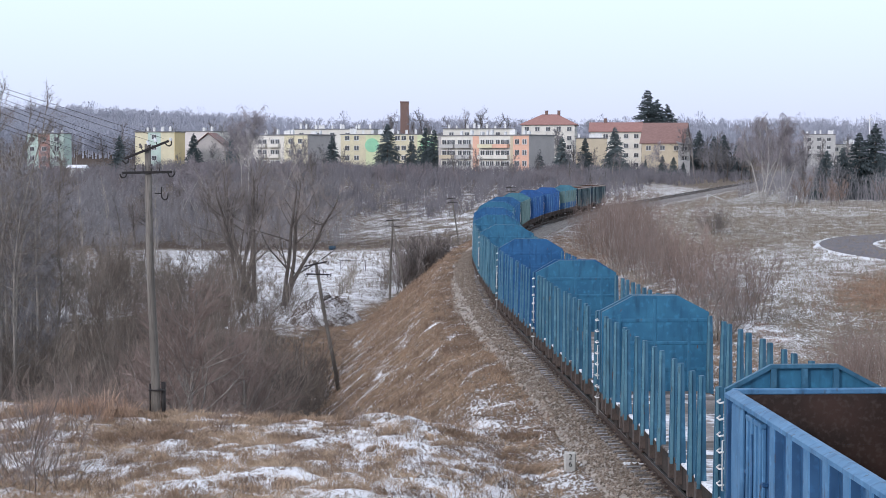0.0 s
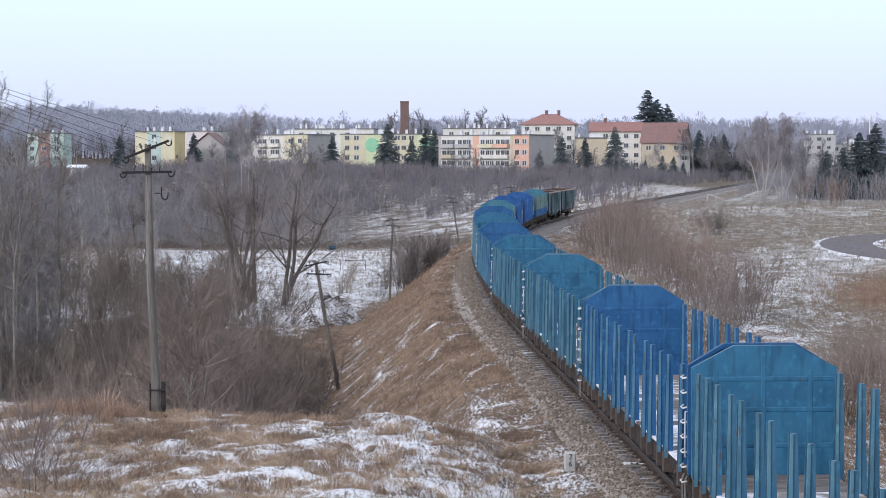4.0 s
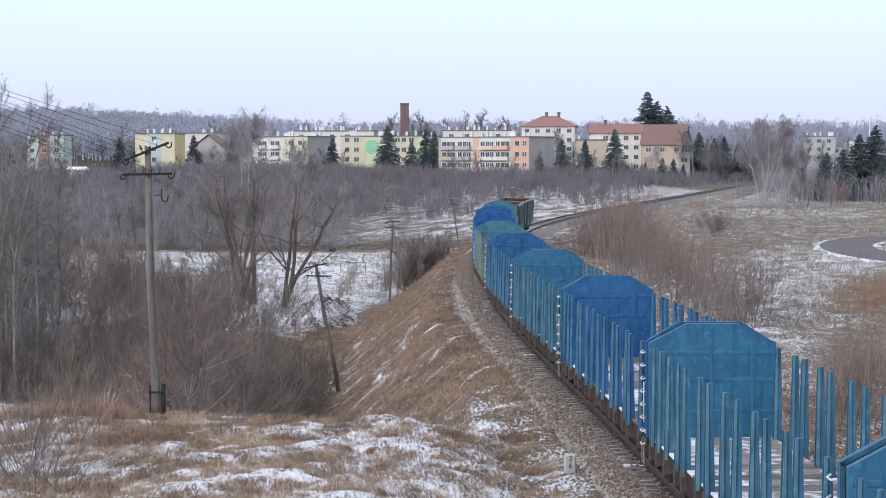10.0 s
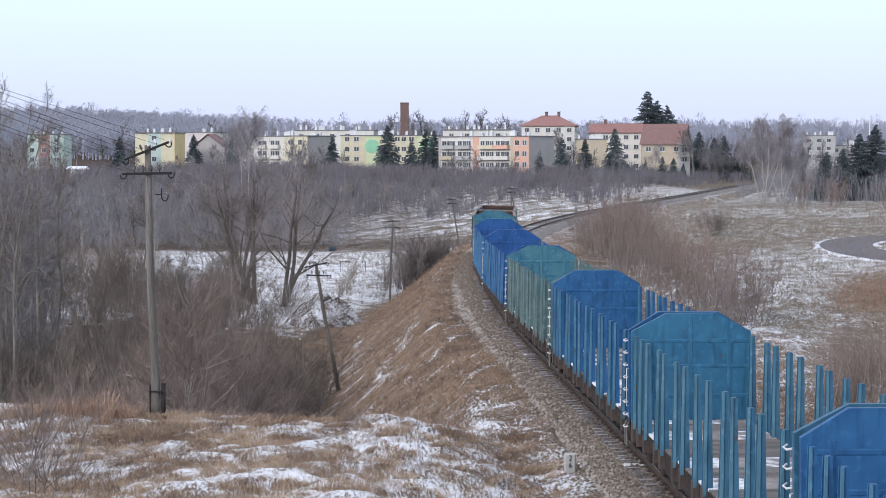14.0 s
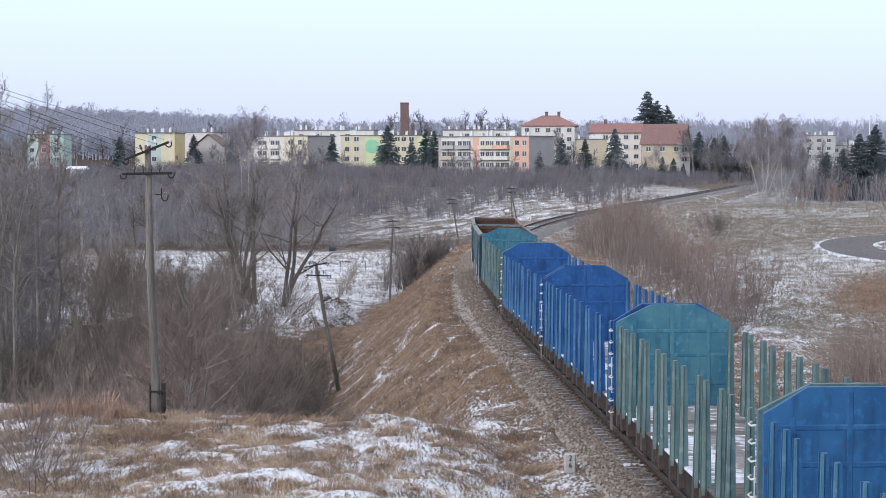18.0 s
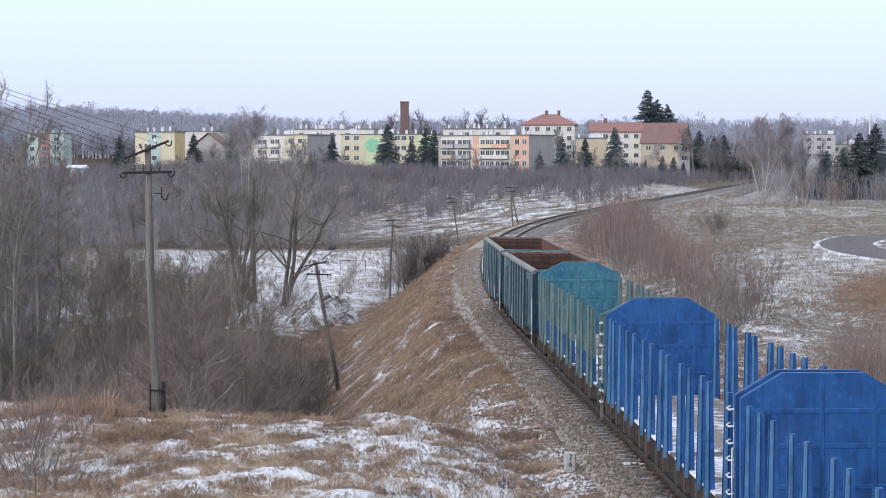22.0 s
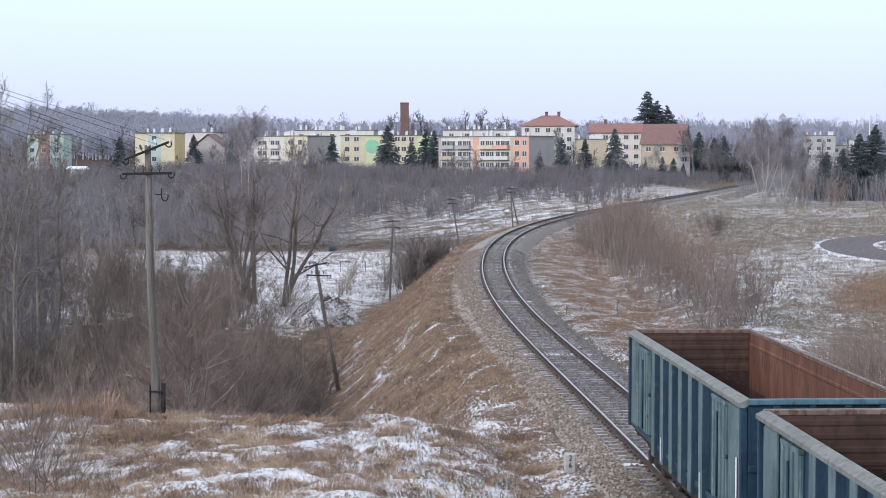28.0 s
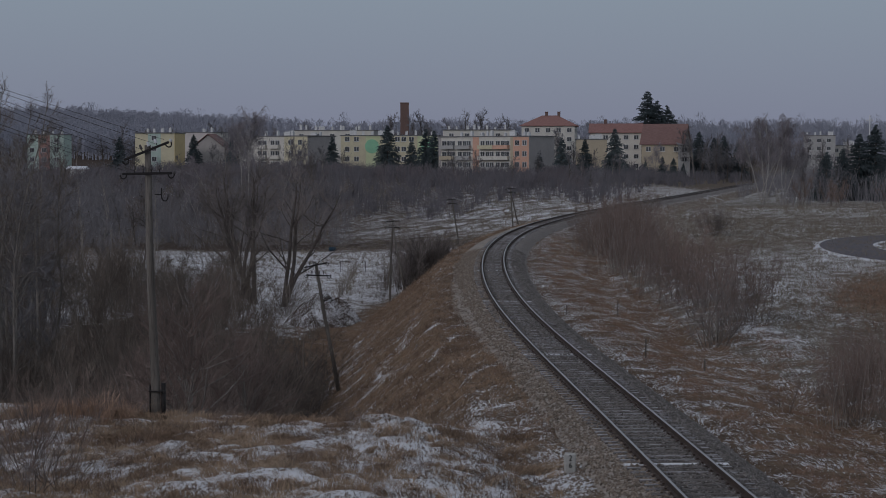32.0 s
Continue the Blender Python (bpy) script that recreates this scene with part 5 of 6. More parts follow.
for x, y, s in ((80, 590, 1.0), (84, 585, .9), (88, 592, .95), (92, 588, .85)):
    plant("spruce_b", x, y, s)
for x, y, s in ((79, 575, 1.15), (83, 572, 1.25), (86, 578, 1.1), (90, 570, 1.2), (94, 575, 1.1), (79, 556, .9), (76.5, 560, 1.0), (78, 540, .95), (48, 528, .6), (82, 545, .9), (23.5, 522, .85), (26.5, 524, .95), (28.5, 520, .8), (30, 526, .95), (33.5, 522, .85), (36, 524, .8), (41, 520, .6)):
    plant("far_tree", x, y, s)
scatter(14, ("far_tree", "far_tree_b"), 60, -150, 160, 560, 690, .85, 1.3)
for x, y, s in ((-19.5, 640, 1.72), (-16.8, 646, 1.6), (-6.5, 645, 1.75), (-8.6, 640, 1.6), (-3.5, 650, 1.5), (3.5, 640, 1.5), (7.5, 645, 1.7), (11, 640, 1.75), (14.5, 645, 1.66), (17.8, 650, 1.5), (24.5, 655, 1.6), (50, 640, 1.5), (-45, 660, 1.5), (-30, 655, 1.35), (96, 560, 1.1), (104, 565, 1.15), (112, 556, 1.1), (120, 560, 1.0)):
    plant("far_tree", x, y, s)
for x, y, s in ((-55, 478, 1.05), (-105, 470, .8), (-112, 480, .85), (-118, 476, .8)):
    plant("far_tree_b", x, y, s)
plant("birch", 56.2, 518, .72, 20)
plant("birch", 58.6, 521, .66, 140)
plant("birch", 61.5, 516, .5, 240)
# a twiggy bush in the near grass
for x, y, s in ((-10.2, 44, 1.0), (-9.5, 42.6, 1.05), (-9.0, 43.6, .8), (-10.0, 46.2, .9), (-8.6, 41.2, .8), (-9.9, 41.2, 1.0), (-10.9, 48, .9), (-9.2, 40, .9)):
    plant("thorn", x, y, s)
for x, y, s in ((-9.6, 43, 1.15), (-8.7, 42.2, 1.0), (-10.2, 46, 1.0), (-9.2, 47.5, .8), (-9.0, 40.5, .9), (-8.2, 41, .8), (-9.9, 44.4, .9), (-10.6, 48.5, .9), (-8.9, 44.8, .6), (-10.9, 50, 1.0), (-9.4, 50.4, .7), (1.2, 47.2, .45), (-5.9, 49.5, .5), (-2.4, 50.4, .5)):
    plant("scrub", x, y, s)


# distance haze is put into this pale blue-grey, beside some frost
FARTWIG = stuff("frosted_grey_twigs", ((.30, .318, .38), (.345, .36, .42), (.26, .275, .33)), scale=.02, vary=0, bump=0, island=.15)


def far_woods():
    """Leafless woods on the skyline, too far off to be counted."""
    rng = random.Random(77)
    v, f = [], []
    for _ in range(3200):
        y = rng.choice((rng.uniform(760, 900), rng.uniform(900, 1500), rng.uniform(900, 1500)))
        x = rng.choice((rng.uniform(-.27, .27), rng.uniform(-.27, .27), rng.uniform(-.27, -.1))) * y
        z, h = ground_z(x, y), rng.uniform(8, 13) + (4 if rng.random() < .06 else 0)
        o = len(v)
        v += [(x - .25, y, z), (x + .25, y, z), (x, y + .3, z), (x, y, z + h)]
        f += [(o, o + 1, o + 3), (o + 1, o + 2, o + 3), (o + 2, o, o + 3)]
        wide = h * rng.uniform(.22, .34)
        for _ in range(95):
            w, e, t = rng.uniform(0, 6.28), rng.random() ** .5, rng.uniform(-1, 1)
            reach = wide * e * math.sqrt(1 - t * t)
            p = Vector((x + math.cos(w) * reach, y + math.sin(w) * reach, z + h * (.6 + .36 * t)))
            q = p + Vector((math.cos(w) * .9 * rng.random(), math.sin(w) * .6, rng.uniform(.5, 1.9)))
            s = rng.uniform(.05, .11)
            o = len(v)
            v += [tuple(p + Vector((0, 0, -s))), tuple(p + Vector((s, s, s))), tuple(q + Vector((s, 0, s))), tuple(q - Vector((s, 0, s)))]
            f += [(o, o + 1, o + 2, o + 3)]
    tagged(new("far_woods", mesh_of("far_woods", v, f, [FARTWIG])), "leafless woods on the skyline, haze in their blue-grey colour", "woods", kind="stuff")


far_woods()


def brushwood(name, seed, count, spot, lo, hi, mat, label, stem=.036, side=.026, stems=11, twigs=8, flare=.26):
    """Leafless brush too dense to be counted: bundles of stems with side twigs."""
    rng = random.Random(seed)
    v, f = [], []

    def spike(p, q, r):
        o = len(v)
        w = rng.uniform(-.7, .7)
        v.extend(((p[0] - r, p[1] - r * w, p[2]), (p[0] + r, p[1] + r * w, p[2]), (p[0] + .3 * r, p[1] + r, p[2] + r), q))
        f.extend(((o, o + 1, o + 3), (o + 1, o + 2, o + 3)))
    done = 0
    while done < count:
        x, y = spot(rng)
        if x is None:
            continue
        done += 1
        z, h = ground_z(x, y) - .2, rng.uniform(lo, hi) * (.72 if 455 < y < 530 else 1)
        for _ in range(stems):
            w, e = rng.uniform(0, 6.28), abs(rng.gauss(0, flare))
            ln = h * rng.uniform(.6, 1.05)
            dx, dy = math.cos(w) * e * ln, math.sin(w) * e * ln
            bx, by = x + rng.gauss(0, h * .12), y + rng.gauss(0, h * .12)
            spike((bx, by, z), (bx + dx, by + dy, z + ln), stem)
            for _ in range(twigs):
                t = rng.uniform(.25, .95)
                p = (bx + dx * t, by + dy * t, z + ln * t)
                g = ln * rng.uniform(.12, .34)
                spike(p, (p[0] + rng.gauss(0, .45) * g, p[1] + rng.gauss(0, .45) * g, p[2] + g * rng.uniform(.4, 1.1)), side)
    tagged(new(name, mesh_of(name, v, f, [mat])), label, "brushwood", kind="stuff")


def below_town(rng):
    y = 350 + 168 * rng.random() ** .8
    x = rng.uniform(-.26, .15) * y
    return (x, y) if off_line(x, y) < (-40 if y < 395 else -16) else (None, None)


def town_edge(rng):
    y = rng.uniform(425, 516)
    x = rng.uniform(-.25, .075) * y
    lump = noise.noise(Vector((x * .06, y * .02, 1)))
    return (x, y) if off_line(x, y) < -20 and lump > -.12 else (None, None)


def hollow_floor(rng):
    y = 57.5 + 50 * rng.random() ** 1.6
    x = rng.uniform(-.25, -.06) * y
    return (x, y) if off_line(x, y) < -9.6 else (None, None)


def west_slope(rng):
    y = rng.uniform(296, 400)
    x = rng.uniform(-.26, -.05) * y
    return (x, y) if off_line(x, y) < -45 else (None, None)


def east_edge(rng):
    y = rng.uniform(285, 520)
    x = rng.uniform(.135, .26) * y
    return (x, y) if off_line(x, y) > 9 and (y > 345 or x > .178 * y) else (None, None)


def among_houses(rng):
    y = rng.uniform(455, 610)
    x = rng.uniform(.04, .19) * y
    return (x, y) if abs(off_line(x, y)) > 9 else (None, None)


brushwood("garden_brush", 84, 700, among_houses, 1.5, 3.8, DARKBRUSH, "bare brush and small trees in the gardens below the houses")
brushwood("town_brush", 81, 2100, below_town, 1.8, 5.0, DARKBRUSH, "bare grey-brown brush below the town")
brushwood("town_thicket", 85, 560, town_edge, 2.0, 4.9, MAUVEBRUSH, "tall bare mauve-brown thicket before the blocks", twigs=13)
# this undergrowth is coloured dark to give the thicket's foot its shade
brushwood("hollow_undergrowth", 86, 900, hollow_floor, 1.1, 2.8, GLOOMTWIG, "dense undergrowth, darkened for the shade between the near shrubs", stem=.011, side=.007, stems=14, twigs=14, flare=.5)
brushwood("hollow_brush", 82, 330, west_slope, 3.5, 8.5, COOLTWIG, "bare grey brush on the far side of the hollow")
brushwood("field_edge_brush", 83, 330, east_edge, 2.5, 6.0, COOLTWIG, "bare brush along the far edge of the field")


# ---- dry grass ----
def grass(name, seed, tufts, spot, blades, length, width, label, mat=None, lie=0.0):
    rng = random.Random(seed)
    v, f = [], []
    done = 0
    while done < tufts:
        x, y = spot(rng)
        if x is None:
            continue
        done += 1
        z = ground_z(x, y)
        lx, ly, big = rng.gauss(0, .8 + lie), rng.gauss(0, .8 + lie), rng.uniform(.5, 1.45)
        for _ in range(blades):
            px, py = x + rng.gauss(0, .10 * big), y + rng.gauss(0, .10 * big)
            ln, w = length * big * rng.uniform(.45, 1.2), width * rng.uniform(.7, 1.3)
            dx, dy = (lx + rng.gauss(0, .45)) * ln * .8, (ly + rng.gauss(0, .45)) * ln * .8
            a = rng.uniform(0, 3.14)
            cx, cy = math.cos(a) * w, math.sin(a) * w
            o = len(v)
            v += [(px - cx, py - cy, z - .06), (px + cx, py + cy, z - .06), (px + dx * .4 + cx * .8, py + dy * .4 + cy * .8, z + ln * (.62 - .3 * lie)), (px + dx * .4 - cx * .8, py + dy * .4 - cy * .8, z + ln * (.62 - .3 * lie)),
                  (px + dx, py + dy, z + ln * (rng.uniform(.35, .95) - .42 * lie))]
            f += [(o, o + 1, o + 2, o + 3), (o + 3, o + 2, o + 4)]
    tagged(new(name, mesh_of(name, v, f, [mat or STRAW])), label, "grass", kind="stuff")


def on_table(rng):
    x, y = rng.uniform(-14, 3.6), rng.uniform(36, 54)
    u = off_line(x, y)
    return (x, y) if u < -2.6 and abs(x) < .25 * y + 1 and bare_patch(x, y) + .08 * float(step(-5, 1, x)) < ((-.02 if rng.random() < .62 else 9) if u < -8 or rng.random() < .14 else -.3) else (None, None)


def on_bank(rng):
    y = 53 + 190 * rng.random() ** 1.7
    x = float(np.interp(y, PY, PX)) - 2.2 - 13.5 * rng.random() ** 1.15
    if (y < 104 and abs(x + 4.2 - (y - 70) * .078) < .7 or abs(x + 3.7) < 1.5 and 60 < y < 74) and bare_patch(x, y) > .12 or bare_patch(x, y) > .34 or y < 65 and off_line(x, y) > -8 and rng.random() < .72:
        return None, None
    return (x, y) if ground_z(x, y) > -6.3 else (None, None)


def on_verge(rng):
    y = 40 + 150 * rng.random() ** 1.5
    x = float(np.interp(y, PY, PX)) + 3.2 + 9 * rng.random()
    return (x, y) if bare_patch(x, y) < .12 and x < .25 * y else (None, None)


def on_field(rng):
    y = 70 + 190 * rng.random()
    x = float(np.interp(y, PY, PX)) + 12 + 60 * rng.random()
    return (x, y) if x < .25 * y else (None, None)


def on_mound(rng):
    y = rng.gauss(114, 11)
    return .234 * y + rng.gauss(0, 1.8), y


def slope_spot(rng):
    y = rng.uniform(255, 420)
    x = float(np.interp(y, PY, PX)) - rng.uniform(4, 50)
    return x, y


def on_crest(rng):
    x = rng.choice((rng.uniform(-14, 1), rng.uniform(-12, -7)))
    return (x, 51.6 + rng.uniform(-1.2, 1.4))


grass("dry_grass", 1, 6200, on_table, 17, .21, .0055, "matted straw-coloured dry grass tufts in snow", lie=.95)
grass("bank_grass", 2, 15500, on_bank, 7, .27, .0075, "brown dry grass on the railway bank", stuff("brown_bank_grass", ((.185, .128, .095), (.385, .276, .19), (.14, .10, .078)), scale=.33, spread=(.40, .60), fine=7, vary=0, bump=0, island=.32), lie=.45)
grass("verge_grass", 3, 12500, on_verge, 7, .17, .0055, "dry grass on the verge of the line", VERGESTRAW, lie=.5)
grass("dead_stalks", 11, 2600, lambda g: (lambda x, y: (x, y) if off_line(x, y) < -3.3 and abs(x) < .25 * y + 1 and noise.noise(Vector((x * .5, y * .4, 7))) > -.1 else (None, None))(g.uniform(-14, 3.6), g.uniform(36, 54)), 5, .36, .0038, "thin dark dead stalks standing among the grass", DEADSTALK, lie=.25)
grass("field_weeds", 4, 9000, on_field, 4, .34, .016, "pale dry weeds standing in the snowy field", PALEWEED := stuff("pale_weeds", ((.21, .178, .14), (.305, .268, .215), (.14, .118, .095)), scale=.6, vary=0, bump=0))
grass("mound_grass", 12, 1700, on_mound, 7, .3, .009, "brown dry grass on a low mound beside the field", VERGESTRAW, lie=.3)
grass("reed_strip", 13, 95, lambda g: (lambda y: (-11.5 + (245 - y) * .018 + g.gauss(0, .5), y))(g.uniform(188, 246)), 7, .85, .014, "strip of standing pale brown reeds along the meadow fence", PALEWEED)
grass("meadow_weeds", 6, 800, lambda g: (g.uniform(-42, -6), g.uniform(152, 296)), 6, .5, .022, "dry reeds and weeds standing in the snowy meadow", PALEWEED)
grass("slope_weeds", 7, 3600, slope_spot, 5, .5, .025, "dry weeds on the snowy ground beside the far bend", PALEWEED)
grass("snow_blades", 8, 1500, lambda g: (lambda x, y: (x, y) if off_line(x, y) < -3.3 and abs(x) < .25 * y + 1 else (None, None))(g.uniform(-14, 3.6), g.uniform(36, 53)), 5, .2, .006, "single straws lying on the snow", lie=.6)
grass("grass_tussock", 9, 190, lambda g: (lambda x, y: (x, y) if off_line(x, y) < -3.0 and abs(x) < .25 * y + 1 else (None, None))(g.uniform(-13, 3.2), g.uniform(37, 52)), 90, .32, .0055, "arching straw-coloured grass tussocks in the snow", lie=.6)
grass("tall_grass_clump", 10, 46, lambda g: (g.gauss(-9.6, .75), g.gauss(50.6, .5)), 46, .62, .006, "clump of tall reddish dry grass at the edge of the bank", stuff("reddish_dry_grass", ((.34, .225, .16), (.47, .335, .245), (.24, .16, .115)), scale=.9, vary=0, bump=0, island=.4))
grass("crest_grass", 5, 520, on_crest, 12, .22, .007, "tall dry grass along the edge of the bank")


# ---- the town ----
GLASS = stuff("window_glass", ((.06, .065, .07), (.13, .14, .15), (.035, .038, .04)), scale=1, rough=.12, vary=.3, bump=0, spec=.6)
FRAMEWHITE = plain("white_window_frame", (.72, .73, .73), .5)
ROOFFELT = stuff("grey_roof_felt", ((.16, .16, .165), (.24, .24, .245), (.11, .11, .11)), scale=.6, vary=.1)
ROOFTILE = stuff("red_roof_tiles", ((.25, .135, .12), (.32, .178, .157), (.195, .108, .096)), scale=1.2, stretch=(1, 3, 3), vary=.12)
ROOFBROWN = stuff("brown_red_roof_tiles", ((.20, .122, .112), (.255, .16, .145), (.155, .098, .09)), scale=1.2, stretch=(1, 3, 3), vary=.1)
BRICK = stuff("old_red_brick", ((.16, .105, .092), (.215, .145, .128), (.12, .085, .077)), scale=3, stretch=(1, 1, 3), vary=.05)


def wallpaint(name, c):
    return stuff(name, (c, tuple(v * .9 for v in c), tuple(v * .8 for v in c)), scale=.5, fine=8, vary=0, bump=.1)


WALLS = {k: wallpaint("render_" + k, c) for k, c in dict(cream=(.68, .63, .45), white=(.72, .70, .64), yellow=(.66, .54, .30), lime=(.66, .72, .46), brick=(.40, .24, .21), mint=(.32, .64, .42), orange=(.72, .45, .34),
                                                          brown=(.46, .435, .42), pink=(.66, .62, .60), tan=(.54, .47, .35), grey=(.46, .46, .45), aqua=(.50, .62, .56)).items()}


def window_meshes():
    """A two-light window frame in one piece, its pane and its sill."""
    xs, zs = (0, .08, .71, .79, 1.42, 1.5), (0, .08, 1.32, 1.4)
    bm = bmesh.new()
    v = {(i, k): bm.verts.new((x, -.07, z)) for i, x in enumerate(xs) for k, z in enumerate(zs)}
    fs = [bm.faces.new((v[i, k], v[i + 1, k], v[i + 1, k + 1], v[i, k + 1])) for i in range(5) for k in range(3) if not (k == 1 and i in (1, 3))]
    g = bmesh.ops.extrude_face_region(bm, geom=fs)
    bmesh.ops.translate(bm, vec=(0, .09, 0), verts=[q for q in g["geom"] if isinstance(q, bmesh.types.BMVert)])
    bmesh.ops.recalc_face_normals(bm, faces=bm.faces[:])
    fr = keep("window", bm, FRAMEWHITE)
    bm = bmesh.new()
    box(bm, .02, -.03, .02, 1.48, .01, 1.38)
    pa = keep("pane", bm, GLASS)
    bm = bmesh.new()
    box(bm, -.06, -.16, -.07, 1.56, .0, -.004)
    return fr, pa, keep("sill", bm, FRAMEWHITE)


def set_window(parent, m):
    w = piece("window", WINDOW[0], parent, m)
    piece("pane", WINDOW[1], w)
    piece("sill", WINDOW[2], w)


WINDOW = window_meshes()


def apartment_block(x, y, yaw, w, dep, floors, walls, bays, label, strips=(), discs=(), top=None, storey=2.95, base=3.0, crown=.4):
    """A flat-roofed block: its front lies along +x of its own space and faces -y. bays: (x, "w" window or "b" balcony, parapet)."""
    h = floors * storey + crown
    b = tagged(empty("apartment_block", pose(x, y, base, 0, 0, yaw)), label, "building", "apartment blocks of the town")
    bm = bmesh.new()
    box(bm, 0, 0, -4, w, dep, h)
    part("wall", bm, WALLS[walls[0]], b)
    bm = bmesh.new()
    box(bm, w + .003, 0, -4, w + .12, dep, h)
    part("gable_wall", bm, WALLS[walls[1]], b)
    bm = bmesh.new()
    box(bm, -.25, -.25, h, w + .35, dep + .25, h + .28)
    part("roof", bm, ROOFFELT, b, "flat grey felt roof")
    for x0, x1, c in strips:
        bm = bmesh.new()
        box(bm, x0, -.09, -4, x1, -.003, h - .05)
        part("wall_panel", bm, WALLS[c], b)
    for cx, cz, r, c in discs:
        bm = bmesh.new()
        rod(bm, (cx, -.11, cz), (cx, -.004, cz), r, n=28)
        part("painted_disc", bm, WALLS[c], b)
    for fl in range(floors):
        z = fl * storey + 1.0
        for bx, kind, c in bays:
            if kind == "w":
                set_window(b, pose(bx, -.10, z))
            else:
                bw = 5.0 if kind == "B" else 3.9
                set_window(b, pose(bx + .3, -.10, z - .1))
                set_window(b, pose(bx + 2.1, -.10, z - .1))
                if kind == "B":
                    set_window(b, pose(bx + 3.4, -.10, z - .1))
                bm = bmesh.new()
                box(bm, bx, -1.2, z - 1.0, bx + bw, -.1, z - .86)
                box(bm, bx, -1.2, z - .86, bx + bw, -1.12, z + .05)
                for q in (bx, bx + bw - .08):
                    box(bm, q, -1.12, z - .86, q + .08, -.1, z + .05)
                part("balcony", bm, WALLS[c if isinstance(c, str) else c[fl]], b)
    rng = random.Random(int(x * 7 + y))
    for k in range(int(w / 2.6)):
        px, py = (k + rng.uniform(.2, .8)) * (w - 1.5) / int(w / 2.6), rng.uniform(2, dep - 2)
        bm = bmesh.new()
        ww, hh = rng.choice((.5, .6, .7, 1.9)), rng.uniform(.7, 1.5)
        box(bm, px, py, h + .28, px + ww, py + .7, h + .28 + hh, 0)
        for q in np.arange(px + .12, px + ww - .1, .42):
            rod(bm, (q + .1, py + .35, h + .28 + hh), (q + .1, py + .35, h + .62 + hh), .11, n=6)
        box(bm, px - .08, py - .08, h + .28 + hh, px + ww + .08, py + .78, h + .36 + hh, 0)
        part("roof_vent", bm, FRAMEWHITE, b, "white roof vent")
    return b


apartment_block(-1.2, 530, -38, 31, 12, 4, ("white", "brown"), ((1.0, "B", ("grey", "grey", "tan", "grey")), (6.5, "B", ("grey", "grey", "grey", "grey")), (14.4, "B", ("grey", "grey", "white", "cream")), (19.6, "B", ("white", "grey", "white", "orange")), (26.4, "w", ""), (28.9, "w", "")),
                "four-storey white and orange apartment block with balconies", ((0, .9, "brown"), (12, 14.1, "orange"), (24.9, 25.8, "tan"), (25.8, 31, "orange")), base=.55)
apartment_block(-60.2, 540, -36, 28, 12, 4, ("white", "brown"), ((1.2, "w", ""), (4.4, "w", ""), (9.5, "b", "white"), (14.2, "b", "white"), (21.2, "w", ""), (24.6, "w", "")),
                "cream four-storey apartment block with a dark bare gable", ((19.6, 28, "cream"),), base=.75)
apartment_block(-30.6, 565, -4, 29, 11, 4, ("lime", "brown"), ((1.2, "w", ""), (4.0, "w", ""), (13.5, "w", ""), (16.3, "w", ""), (20.5, "w", ""), (18.2, "w", "")),
                "lime-yellow apartment block with green painted discs", ((0, 7.5, "cream"), (11.8, 23, "cream")), ((9.4, 8.4, 2.1, "mint"), (26.2, 8.4, 2.1, "mint")), base=2.0, crown=-.3)
apartment_block(-86.7, 532, -12, 11.6, 8.5, 4, ("cream", "yellow"), ((4.9, "w", ""),), "pale yellow apartment block with a green panel", ((3.8, 7.6, "aqua"),), base=2.0, crown=.05)
apartment_block(-77.5, 566, -20, 9.5, 11, 4, ("pink", "white"), (), "pale pink apartment block behind the trees", base=2.2)
apartment_block(-128.8, 585, -6, 11.5, 8, 4, ("aqua", "aqua"), ((.8, "w", ""), (4.6, "w", ""), (8.6, "w", "")), "pale green apartment block with a brick-red panel", ((3.6, 7.2, "brick"),), base=1.8)
apartment_block(0, 610, -6, 22, 10, 4, ("white", "white"), ((2, "w", ""), (7, "w", ""), (12, "w", ""), (17, "w", "")), "pale apartment block behind the front row", base=3.6)
apartment_block(-48, 605, -8, 26, 10, 4, ("white", "grey"), ((2, "w", ""), (7, "w", ""), (12, "w", ""), (17, "w", "")), "pale apartment block behind the front row", base=3.4)
apartment_block(38.5, 548, -4, 9, 8, 3, ("tan", "tan"), (), "plain tan-walled building with a flat roof behind spruces", base=3.0)
apartment_block(132, 690, -10, 11, 9, 3, ("grey", "pink"), ((1, "w", ""), (4.5, "w", ""), (8, "w", "")), "pale greyish block behind bare trees", base=5.6)
apartment_block(143, 695, -10, 10, 9, 2, ("white", "grey"), ((1, "w", ""), (4.5, "w", ""), (7, "w", "")), "pale low block behind bare trees", base=5.0)


